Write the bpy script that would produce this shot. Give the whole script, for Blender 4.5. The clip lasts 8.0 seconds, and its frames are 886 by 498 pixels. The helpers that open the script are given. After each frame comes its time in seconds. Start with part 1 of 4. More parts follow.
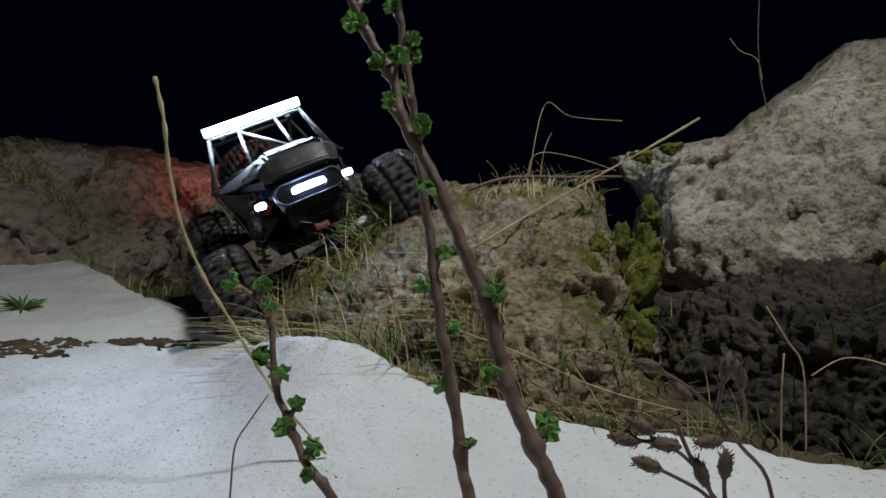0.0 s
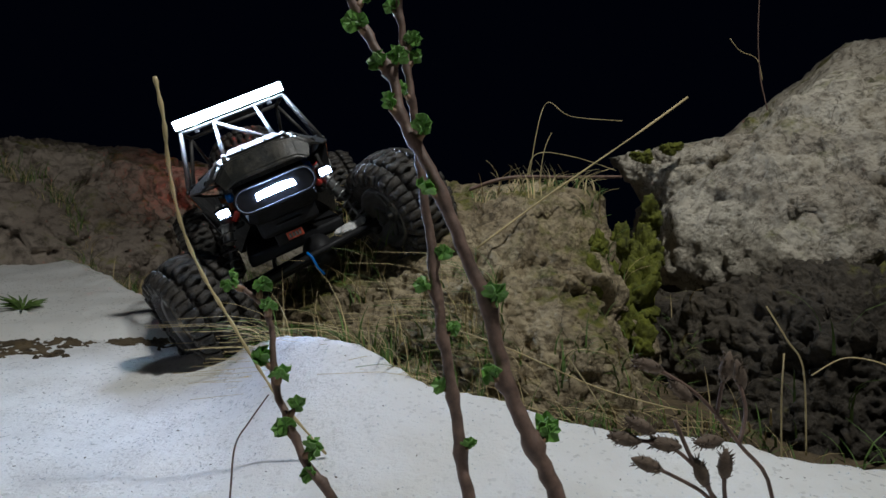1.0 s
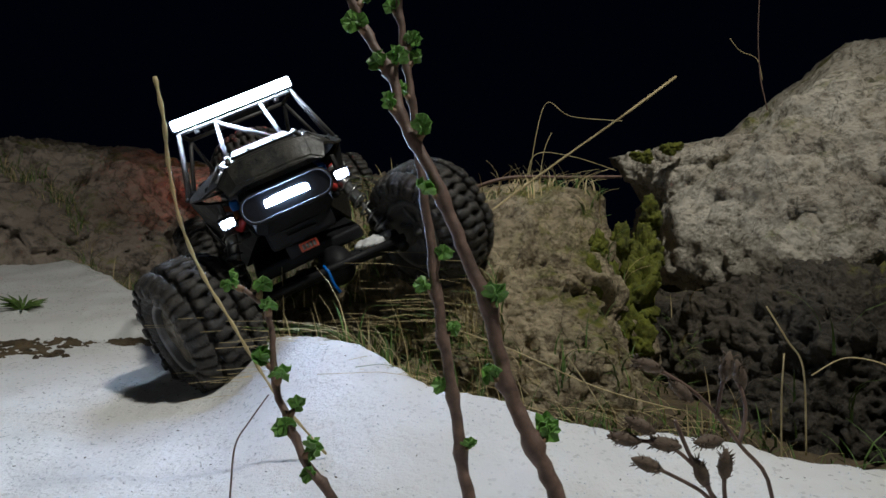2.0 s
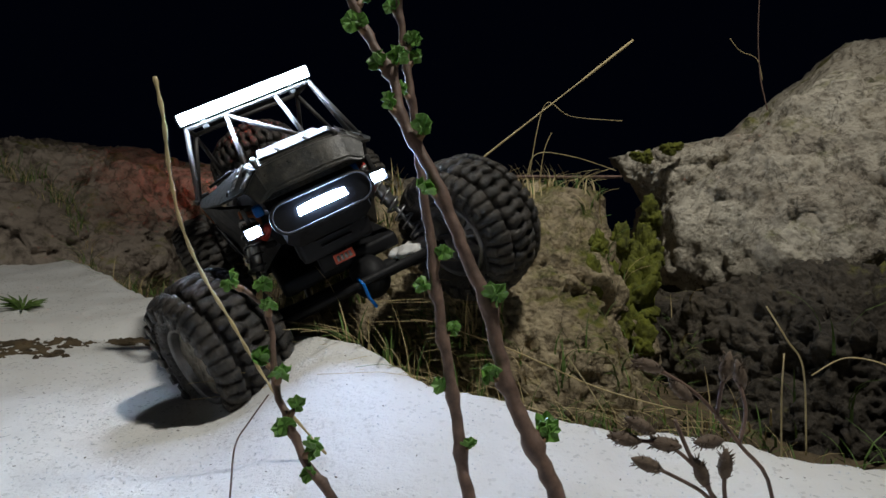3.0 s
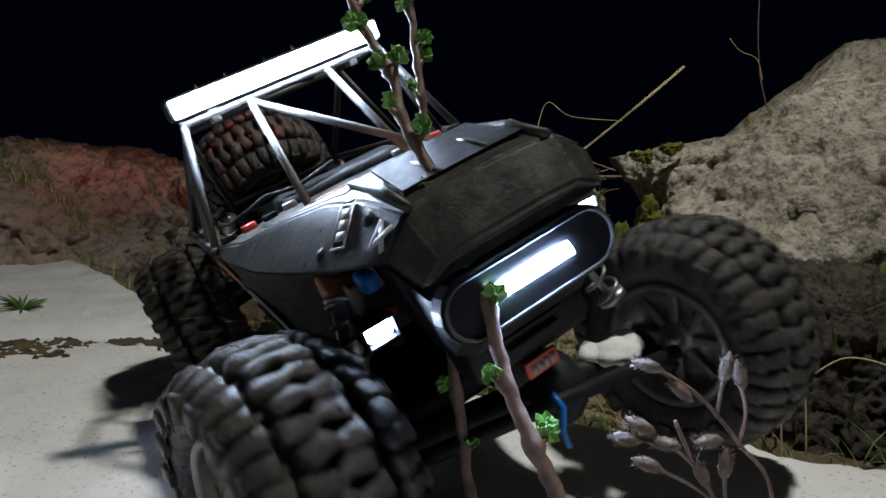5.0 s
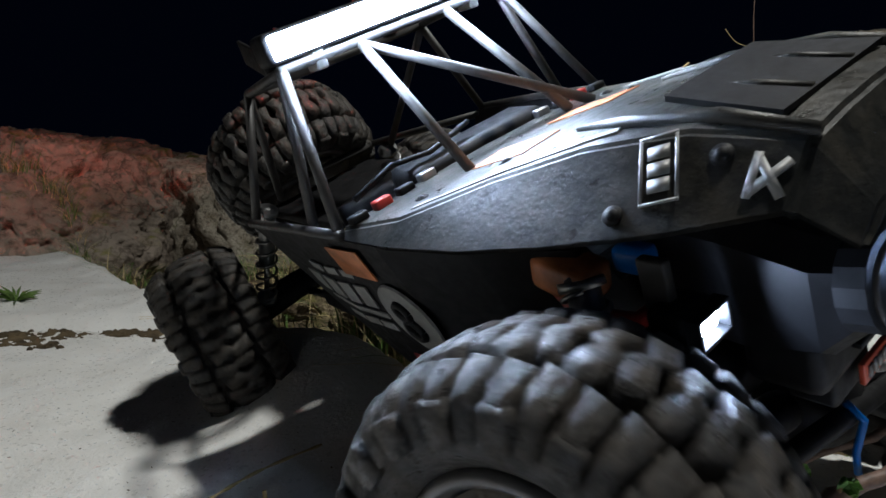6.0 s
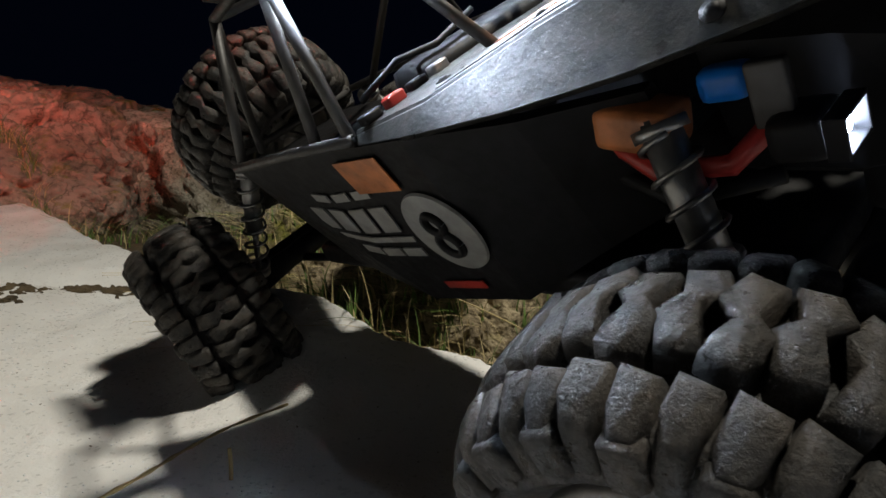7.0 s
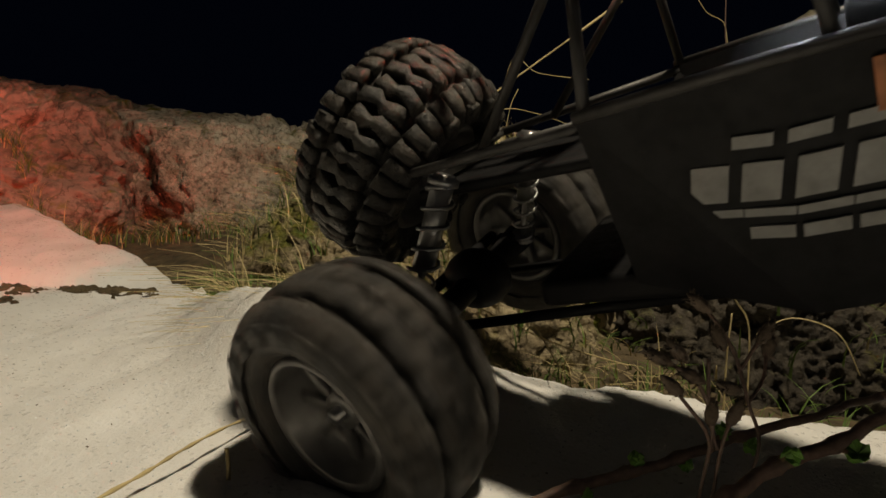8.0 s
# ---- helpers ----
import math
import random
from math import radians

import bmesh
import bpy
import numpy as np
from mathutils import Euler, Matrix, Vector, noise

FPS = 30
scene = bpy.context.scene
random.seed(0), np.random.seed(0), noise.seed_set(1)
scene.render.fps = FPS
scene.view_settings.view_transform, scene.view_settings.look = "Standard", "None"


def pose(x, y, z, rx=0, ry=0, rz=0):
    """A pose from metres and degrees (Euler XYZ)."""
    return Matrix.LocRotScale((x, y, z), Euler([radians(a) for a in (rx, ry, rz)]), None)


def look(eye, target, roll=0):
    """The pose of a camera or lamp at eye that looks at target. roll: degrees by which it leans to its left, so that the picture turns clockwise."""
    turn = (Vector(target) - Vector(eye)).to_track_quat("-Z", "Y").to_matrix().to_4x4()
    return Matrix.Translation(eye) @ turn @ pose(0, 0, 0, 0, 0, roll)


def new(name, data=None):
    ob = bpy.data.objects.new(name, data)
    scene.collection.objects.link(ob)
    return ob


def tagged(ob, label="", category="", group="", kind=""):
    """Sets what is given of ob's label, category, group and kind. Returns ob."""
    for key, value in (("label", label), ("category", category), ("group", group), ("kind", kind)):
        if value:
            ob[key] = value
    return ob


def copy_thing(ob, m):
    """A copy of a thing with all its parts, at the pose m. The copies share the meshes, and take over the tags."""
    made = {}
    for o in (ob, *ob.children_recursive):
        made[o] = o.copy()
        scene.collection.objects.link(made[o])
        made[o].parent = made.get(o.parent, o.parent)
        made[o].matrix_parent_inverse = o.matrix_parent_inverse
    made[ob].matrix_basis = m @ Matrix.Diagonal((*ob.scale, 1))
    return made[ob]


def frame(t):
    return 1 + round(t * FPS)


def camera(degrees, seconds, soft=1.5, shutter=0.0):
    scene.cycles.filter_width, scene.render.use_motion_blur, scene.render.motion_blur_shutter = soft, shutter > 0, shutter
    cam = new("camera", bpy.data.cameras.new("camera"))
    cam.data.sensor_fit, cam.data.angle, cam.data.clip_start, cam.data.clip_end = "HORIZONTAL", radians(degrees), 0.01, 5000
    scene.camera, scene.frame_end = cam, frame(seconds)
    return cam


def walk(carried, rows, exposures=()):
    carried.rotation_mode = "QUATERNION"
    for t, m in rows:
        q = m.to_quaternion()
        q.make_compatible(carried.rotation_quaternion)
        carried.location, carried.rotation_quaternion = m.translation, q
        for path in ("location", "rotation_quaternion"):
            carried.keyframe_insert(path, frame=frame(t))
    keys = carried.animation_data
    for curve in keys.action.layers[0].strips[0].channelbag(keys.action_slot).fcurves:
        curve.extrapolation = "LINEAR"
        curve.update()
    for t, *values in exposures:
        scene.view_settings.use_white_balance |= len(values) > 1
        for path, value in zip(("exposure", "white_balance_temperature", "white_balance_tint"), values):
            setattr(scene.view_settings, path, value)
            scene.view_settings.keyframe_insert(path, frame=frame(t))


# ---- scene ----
FOV = 70.0
EYE = (0.0, 0.0, 0.15)


def turned(wx, wy, wz):
    """The camera at its place, turned from its rest by a rotation vector in degrees."""
    w = Vector((radians(wx), radians(wy), radians(wz)))
    q = Matrix.Rotation(w.length, 4, w.normalized()) if w.length > 1e-6 else Matrix.Identity(4)
    return Matrix.Translation(EYE) @ q @ pose(0, 0, 0, 90)


cam = camera(FOV, 8.0, soft=1.5, shutter=0.6)
walk(cam, [
    (0.0, turned(0, 0, 0)), (5.5, turned(0, 0, 0)), (5.8, turned(-0.5, 0, -0.3)), (6.0, turned(-0.8, 0, -0.44)),
    (6.15, turned(-1.1, -0.1, -0.6)), (6.3, turned(-2.5, -0.8, -1.8)), (6.5, turned(-3.6, -1.4, -2.7)),
    (7.0, turned(-4.0, -1.7, -3.1)), (7.5, turned(-4.4, -1.6, -3.25)), (8.0, turned(-4.1, -1.5, -3.4)),
], exposures=[(0.0, 0.14, 5350, 10), (3.6, 0.16, 5750, 10), (6.0, 0.4, 5500, 10), (6.5, 0.5, 5900, 10), (7.2, 0.65, 6200, 10), (7.7, 0.55, 7000, 10), (8.0, 0.5, 7200, 10)])

# ---- night sky and the one torch that stands beside the camera ----
world = bpy.data.worlds.new("night")
scene.world = world
world.use_nodes = True
world.node_tree.nodes["Background"].inputs[0].default_value = (0.12, 0.2, 0.55, 1)
world.node_tree.nodes["Background"].inputs[1].default_value = 0.0028

torch = bpy.data.lights.new("torch", "SPOT")
torch.energy, torch.color, torch.shadow_soft_size = 50.0, (1.0, 0.9, 0.72), 0.05
torch.spot_size, torch.spot_blend = radians(104), 1.0
new("torch_lamp", torch).matrix_world = look((0.34, 0.14, 1.45), (-0.16, 0.80, 0.10))


# ---- materials ----
def material(name):
    m = bpy.data.materials.new(name)
    m.use_nodes = True
    return m, m.node_tree.nodes, m.node_tree.links, m.node_tree.nodes["Principled BSDF"]


def tex(nodes, links, kind, scale, detail=6.0, rough=0.6, space="Object"):
    co = nodes.new("ShaderNodeTexCoord")
    t = nodes.new("ShaderNodeTex" + kind)
    t.inputs["Scale"].default_value = scale
    if kind == "Noise":
        t.inputs["Detail"].default_value, t.inputs["Roughness"].default_value = detail, rough
    links.new(co.outputs[space], t.inputs["Vector"])
    return t


def ramp(nodes, links, src, stops):
    r = nodes.new("ShaderNodeValToRGB")
    while len(r.color_ramp.elements) < len(stops):
        r.color_ramp.elements.new(0.5)
    for e, (p, c) in zip(r.color_ramp.elements, stops):
        e.position, e.color = p, (*c, 1) if len(c) == 3 else c
    links.new(src, r.inputs[0])
    return r.outputs[0]


def mixed(nodes, links, fac, a, b, mode="MIX"):
    m = nodes.new("ShaderNodeMix")
    m.data_type, m.blend_type = "RGBA", mode
    for sock, v in ((m.inputs[0], fac), (m.inputs[6], a), (m.inputs[7], b)):
        if isinstance(v, (int, float)):
            sock.default_value = v
        elif isinstance(v, tuple):
            sock.default_value = (*v, 1)
        else:
            links.new(v, sock)
    return m.outputs[2]


def bump(nodes, links, bsdf, src, strength, dist, prev=None):
    b = nodes.new("ShaderNodeBump")
    b.inputs["Strength"].default_value, b.inputs["Distance"].default_value = strength, dist
    links.new(src, b.inputs["Height"])
    if prev:
        links.new(prev, b.inputs["Normal"])
    links.new(b.outputs[0], bsdf.inputs["Normal"])
    return b.outputs[0]


def plain(name, color, rough=0.5, metal=0.0, vary=0.25, scale=60.0, relief=0.0):
    m, n, l, b = material(name)
    t = tex(n, l, "Noise", scale)
    lo = tuple(c * (1 - vary) for c in color)
    hi = tuple(min(1, c * (1 + vary)) for c in color)
    l.new(ramp(n, l, t.outputs[0], [(0.3, lo), (0.7, hi)]), b.inputs["Base Color"])
    l.new(ramp(n, l, tex(n, l, "Noise", scale * 3).outputs[0], [(0.3, (rough * 0.8,) * 3), (0.7, (min(1, rough * 1.25),) * 3)]), b.inputs["Roughness"])
    b.inputs["Metallic"].default_value = metal
    if relief:
        bump(n, l, b, tex(n, l, "Noise", scale * 4).outputs[0], 0.6, relief)
    return m


def snow_material():
    m, n, l, b = material("old_snow")
    big = tex(n, l, "Noise", 9.0)
    col = ramp(n, l, big.outputs[0], [(0.3, (0.72, 0.71, 0.68)), (0.7, (0.86, 0.86, 0.85))])
    dirt = ramp(n, l, tex(n, l, "Noise", 260.0, 3.0, 0.7).outputs[0], [(0.70, (0, 0, 0)), (0.77, (1, 1, 1))])
    patch = ramp(n, l, tex(n, l, "Noise", 5.0).outputs[0], [(0.5, (0, 0, 0)), (0.72, (0.5, 0.5, 0.5))])
    col = mixed(n, l, mixed(n, l, 1.0, dirt, patch, "MULTIPLY"), col, (0.2, 0.16, 0.11))
    l.new(col, b.inputs["Base Color"])
    # single ice grains that glint
    cell = tex(n, l, "Voronoi", 420.0)
    glint = ramp(n, l, cell.outputs["Color"], [(0.80, (0.75, 0.75, 0.75)), (0.86, (0.12, 0.12, 0.12))])
    l.new(glint, b.inputs["Roughness"])
    b.inputs["Subsurface Weight"].default_value = 0.25
    b.inputs["Subsurface Radius"].default_value = (0.01, 0.011, 0.012)
    b.inputs["Subsurface Scale"].default_value = 0.4
    p = bump(n, l, b, tex(n, l, "Noise", 45.0, 4.0).outputs[0], 0.5, 0.004)
    p = bump(n, l, b, tex(n, l, "Noise", 330.0, 4.0, 0.7).outputs[0], 0.8, 0.0016, p)
    bump(n, l, b, cell.outputs["Color"], 0.35, 0.0012, p)
    return m


def rock_material(name, light, dark, moss=0.0, lichen=0.3, k=1.0):
    m, n, l, b = material(name)
    big = tex(n, l, "Noise", 7.0 * k, 8.0, 0.65)
    fine = tex(n, l, "Noise", 70.0 * k, 8.0, 0.7)
    col = ramp(n, l, big.outputs[0], [(0.3, dark), (0.55, light), (0.75, tuple(min(1, c * 1.25) for c in light))])
    speck = ramp(n, l, fine.outputs[0], [(0.36, (0.22, 0.2, 0.17)), (0.52, (1, 1, 1))])
    col = mixed(n, l, 0.85, col, speck, "MULTIPLY")
    crack = tex(n, l, "Voronoi", 11.0 * k)
    crack.feature = "DISTANCE_TO_EDGE"
    warp = tex(n, l, "Noise", 12.0)
    l.new(mixed(n, l, 0.12, warp.inputs["Vector"].links[0].from_socket, warp.outputs["Color"]), crack.inputs["Vector"])
    line = ramp(n, l, crack.outputs[0], [(0.0, (0.2, 0.17, 0.14)), (0.018, (1, 1, 1))])
    col = mixed(n, l, 0.7, col, line, "MULTIPLY")
    stain = ramp(n, l, tex(n, l, "Noise", 18.0 * k, 6.0, 0.7).outputs[0], [(0.56, (0, 0, 0)), (0.68, (1, 1, 1))])
    col = mixed(n, l, mixed(n, l, 1.0, stain, (lichen,) * 3, "MULTIPLY"), col, (0.16, 0.11, 0.03))
    if moss:
        geo = n.new("ShaderNodeNewGeometry")
        up = n.new("ShaderNodeSeparateXYZ")
        l.new(geo.outputs["Normal"], up.inputs[0])
        mo = ramp(n, l, tex(n, l, "Noise", 11.0, 6.0, 0.7).outputs[0], [(0.62 - moss * 0.25, (0, 0, 0)), (0.74 - moss * 0.25, (1, 1, 1))])
        top = ramp(n, l, up.outputs[2], [(0.2, (0, 0, 0)), (0.7, (1, 1, 1))])
        green = ramp(n, l, fine.outputs[0], [(0.35, (0.05, 0.06, 0.008)), (0.65, (0.2, 0.19, 0.02))])
        col = mixed(n, l, mixed(n, l, 1.0, mo, top, "MULTIPLY"), col, green)
    l.new(col, b.inputs["Base Color"])
    b.inputs["Roughness"].default_value = 0.78
    p = bump(n, l, b, big.outputs[0], 0.5, 0.02)
    p = bump(n, l, b, crack.outputs[0], 0.35, 0.006, p)
    p = bump(n, l, b, fine.outputs[0], 1.0, 0.008, p)
    pit = tex(n, l, "Voronoi", 130.0 * k)
    bump(n, l, b, ramp(n, l, pit.outputs[0], [(0.15, (0, 0, 0)), (0.5, (1, 1, 1))]), 0.5, 0.003, p)
    return m


def glow(name, color, strength):
    m, n, l, b = material(name)
    b.inputs["Base Color"].default_value = (0.8, 0.8, 0.8, 1)
    b.inputs["Emission Color"].default_value = (*color, 1)
    b.inputs["Emission Strength"].default_value = strength
    return m


SNOW = snow_material()
ROCK_PALE = rock_material("pale_limestone", (0.58, 0.53, 0.43), (0.24, 0.195, 0.14), 0.3, 0.3)
ROCK_MOSSY = rock_material("mossy_limestone", (0.46, 0.38, 0.24), (0.15, 0.105, 0.055), 0.55, 0.5)
# limestone toned down: shade under the high rock is put into the colour
ROCK_SHADE = rock_material("shade_toned_stone", (0.085, 0.07, 0.05), (0.03, 0.024, 0.016), 0.25, 0.2)
ROCK_BROWN = rock_material("brown_limestone", (0.31, 0.26, 0.21), (0.13, 0.10, 0.075), 0.3, 0.3, 0.4)
SOIL = plain("wet_soil", (0.085, 0.062, 0.032), 0.9, 0, 0.6, 40, 0.004)
MOSS = plain("moss", (0.105, 0.115, 0.008), 0.95, 0, 0.7, 90, 0.003)
GRASS = plain("grass_blade", (0.10, 0.17, 0.03), 0.6, 0, 0.45, 30)
STRAW = plain("dry_grass", (0.5, 0.4, 0.2), 0.65, 0, 0.3, 30)
BARK = plain("twig_bark", (0.17, 0.11, 0.085), 0.55, 0, 0.45, 160, 0.0004)
LEAF = plain("young_leaf", (0.14, 0.30, 0.05), 0.5, 0, 0.4, 180, 0.0004)
BUD = plain("leaf_bud", (0.25, 0.15, 0.09), 0.6, 0, 0.3, 180)
SEED = plain("dry_seed_head", (0.15, 0.11, 0.08), 0.85, 0, 0.35, 220, 0.0006)
RUBBER, n, l, bs = material("tyre_rubber")
mud = ramp(n, l, tex(n, l, "Noise", 75.0, 8.0, 0.7).outputs[0], [(0.40, (0, 0, 0)), (0.66, (1, 1, 1))])
l.new(mixed(n, l, mud, (0.018, 0.018, 0.018), (0.066, 0.056, 0.045)), bs.inputs["Base Color"])
l.new(ramp(n, l, tex(n, l, "Noise", 160.0, 6.0, 0.7).outputs[0], [(0.38, (0.22, 0.22, 0.22)), (0.62, (0.75, 0.75, 0.75))]), bs.inputs["Roughness"])
bump(n, l, bs, tex(n, l, "Noise", 420.0, 6.0, 0.7).outputs[0], 0.8, 0.0012, bump(n, l, bs, mud, 0.5, 0.0012))
RIM = plain("rim_metal", (0.16, 0.155, 0.15), 0.4, 0.6, 0.4, 60)
GLOSS, n, l, bs = material("black_body_shell")
dust = ramp(n, l, tex(n, l, "Noise", 38.0, 8.0, 0.75).outputs[0], [(0.42, (0, 0, 0)), (0.72, (1, 1, 1))])
scratch = tex(n, l, "Noise", 9.0, 10.0, 0.8)
l.new(mixed(n, l, mixed(n, l, 0.7, dust, ramp(n, l, scratch.outputs[0], [(0.3, (0, 0, 0)), (0.7, (1, 1, 1))]), "MULTIPLY"), (0.020, 0.021, 0.020), (0.135, 0.12, 0.095)), bs.inputs["Base Color"])
l.new(ramp(n, l, tex(n, l, "Noise", 120.0, 6.0, 0.7).outputs[0], [(0.35, (0.26, 0.26, 0.26)), (0.6, (0.42, 0.42, 0.42)), (0.75, (0.7, 0.7, 0.7))]), bs.inputs["Roughness"])
bump(n, l, bs, tex(n, l, "Noise", 240.0, 4.0).outputs[0], 0.35, 0.0006, bump(n, l, bs, scratch.outputs[0], 0.4, 0.003))
MATT = plain("black_plastic", (0.010, 0.010, 0.011), 0.55, 0, 0.4, 60, 0.0002)
MATT.node_tree.nodes["Principled BSDF"].inputs["Specular IOR Level"].default_value = 0.2
STEEL = plain("grey_steel", (0.3, 0.3, 0.3), 0.35, 0.8, 0.3, 80)
CAGE = plain("worn_tube", (0.045, 0.043, 0.042), 0.5, 0.0, 0.3, 80)
WHITE = plain("white_decal", (0.27, 0.27, 0.26), 0.4, 0, 0.25, 90)
ORANGE = plain("orange_decal", (0.48, 0.17, 0.06), 0.45, 0, 0.5, 60)
REDP = plain("red_plastic", (0.45, 0.04, 0.03), 0.35, 0, 0.2, 60)
BLUE = plain("blue_tie", (0.01, 0.16, 0.6), 0.4, 0, 0.1, 60)
PLATE = plain("plate_red", (0.6, 0.1, 0.05), 0.45, 0, 0.1, 60)
ICE = plain("ice_grain", (0.85, 0.87, 0.9), 0.06, 0, 0.05, 60)
LED_BAR = glow("led_bar_light", (0.80, 0.89, 1.0), 200.0)
LED_HEAD = glow("led_head_light", (0.55, 0.70, 1.0), 400.0)
LED_FOG = glow("led_fog_light", (0.72, 0.82, 1.0), 160.0)
LED_RED = glow("tail_light", (1.0, 0.07, 0.03), 23000.0)


# ---- mesh helpers ----
def link(name, bm, mat, parent=None, label="", smooth=True):
    me = bpy.data.meshes.new(name)
    bm.to_mesh(me)
    bm.free()
    for f in me.polygons:
        f.use_smooth = smooth
    for one in (mat if isinstance(mat, (list, tuple)) else [mat]):
        me.materials.append(one)
    ob = new(name, me)
    ob.parent = parent
    if label:
        ob["label"] = label
    return ob


def part(name, bm, mat, parent, label="", smooth=True):
    return link(name, bm, mat, parent, label, smooth)


def tube(bm, pts, radii, sides=8, close=True):
    """A round bar along pts."""
    pts = [Vector(p) for p in pts]
    if isinstance(radii, (int, float)):
        radii = [radii] * len(pts)
    rings, side = [], None
    for i, p in enumerate(pts):
        d = (pts[min(i + 1, len(pts) - 1)] - pts[max(i - 1, 0)]).normalized()
        if side is None:
            side = d.orthogonal().normalized()
        side = (side - d * side.dot(d)).normalized()
        up = d.cross(side)
        rings.append([bm.verts.new(p + (side * math.cos(a) + up * math.sin(a)) * radii[i]) for a in (2 * math.pi * k / sides for k in range(sides))])
    for a, b in zip(rings, rings[1:]):
        for k in range(sides):
            bm.faces.new((a[k], a[(k + 1) % sides], b[(k + 1) % sides], b[k]))
    if close:
        bm.faces.new(rings[0][::-1]), bm.faces.new(rings[-1])


def block(bm, size, m=None, bevel=0.0):
    got = bmesh.ops.create_cube(bm, size=1.0, matrix=(m or Matrix.Identity(4)) @ Matrix.Diagonal((*size, 1)))
    if bevel:
        es = list({e for v in got["verts"] for e in v.link_edges})
        bmesh.ops.bevel(bm, geom=es, offset=bevel, segments=2, affect="EDGES", profile=0.6)


def revolve(bm, profile, steps=40, closed=True):
    """Turn a profile of (x along the axle, radius) about x."""
    rings = []
    for k in range(steps):
        a = 2 * math.pi * k / steps
        rings.append([bm.verts.new((x, r * math.sin(a), r * math.cos(a))) for x, r in profile])
    n = len(profile)
    for k in range(steps):
        a, b = rings[k], rings[(k + 1) % steps]
        for j in range(n if closed else n - 1):
            bm.faces.new((a[j], a[(j + 1) % n], b[(j + 1) % n], b[j]))


def plate(bm, outline, thick, m=None):
    """A flat plate from an outline in x, y, extruded along -z."""
    m = m or Matrix.Identity(4)
    top = [bm.verts.new(m @ Vector((x, y, 0))) for x, y in outline]
    low = [bm.verts.new(m @ Vector((x, y, -thick))) for x, y in outline]
    bm.faces.new(top), bm.faces.new(low[::-1])
    n = len(top)
    for i in range(n):
        bm.faces.new((top[i], low[i], low[(i + 1) % n], top[(i + 1) % n]))


def smooth01(a, b, v):
    t = min(1.0, max(0.0, (v - a) / (b - a)))
    return t * t * (3 - 2 * t)


def lerp_table(rows, t):
    for (t0, *a), (t1, *b) in zip(rows, rows[1:]):
        if t <= t1:
            k = (t - t0) / (t1 - t0)
            return [p + (q - p) * max(0, k) for p, q in zip(a, b)]
    return list(rows[-1][1:])


# ---- the ground ----
EDGE = [(-0.9, 1.5), (-0.30, 0.92), (-0.21, 0.70), (-0.13, 0.58), (-0.09, 0.545), (0.0, 0.505), (0.09, 0.47), (0.2, 0.435), (0.3, 0.40), (0.9, 0.25), (2.0, 0.1)]


def snow_edge(x):
    return lerp_table([(a, b) for a, b in EDGE], x)[0]


def snow_height(x, y):
    left = smooth01(-0.12, -0.5, x)
    z = 0.104 * max(0.0, (y - 0.42) / 0.88) ** 1.5 * left + 0.012 * smooth01(0.3, 0.7, y) * (1 - left)
    # the drift between the wheel track and the grass
    crest = 0.57 + 0.16 * smooth01(-0.10, -0.24, x)
    z += 0.062 * math.exp(-(((x + 0.10) / (0.17 if x < -0.10 else 0.09)) ** 2 + ((y - crest) / 0.12) ** 2))
    z += 0.026 * math.exp(-(((x - 0.02) / 0.13) ** 2 + ((y - 0.5) / 0.12) ** 2))
    z += 0.016 * math.exp(-(((x - 0.25) / 0.2) ** 2 + ((y - 0.42) / 0.15) ** 2))
    z += 0.012 * noise.noise((x * 3.1, y * 3.1, 2.0)) * (0.3 + left) + 0.006 * noise.noise((x * 13, y * 13, 5.0)) + 0.0022 * noise.noise((x * 42, y * 42, 1.0)) + 0.001 * noise.noise((x * 110, y * 110, 1.0))
    # the bare strip of soil behind the first drift
    z -= 0.03 * math.exp(-((y - 0.86 - 0.25 * (x + 0.6)) / 0.035) ** 2) * smooth01(-0.28, -0.45, x)
    return z


def build_snow():
    nx, ny = 330, 260
    x0, x1, y0, y1 = -2.2, 1.5, -0.9, 1.75
    verts, faces = [], []
    for j in range(ny + 1):
        v = j / ny
        y = y0 + (y1 - y0) * v
        for i in range(nx + 1):
            u = i / nx * 2 - 1
            x = -0.15 + (1.65 * u ** 3 * 0.7 + u * 0.65)
            e = snow_edge(x) + 0.012 * noise.noise((x * 22, 3, 0)) + 0.006 * noise.noise((x * 70, 9, 0))
            z = snow_height(x, min(y, e + 0.02)) - 0.16 * smooth01(e, e + 0.05, y) - 0.02 * smooth01(e - 0.03, e + 0.01, y) ** 2
            verts.append((x, y, z))
    w = nx + 1
    for j in range(ny):
        for i in range(nx):
            faces.append((j * w + i, j * w + i + 1, (j + 1) * w + i + 1, (j + 1) * w + i))
    me = bpy.data.meshes.new("snow")
    me.from_pydata(verts, [], faces)
    for f in me.polygons:
        f.use_smooth = True
    me.materials.append(SNOW)
    return tagged(new("snow", me), "old granular snow drift with dirt specks on the ground", "snow", kind="structure")


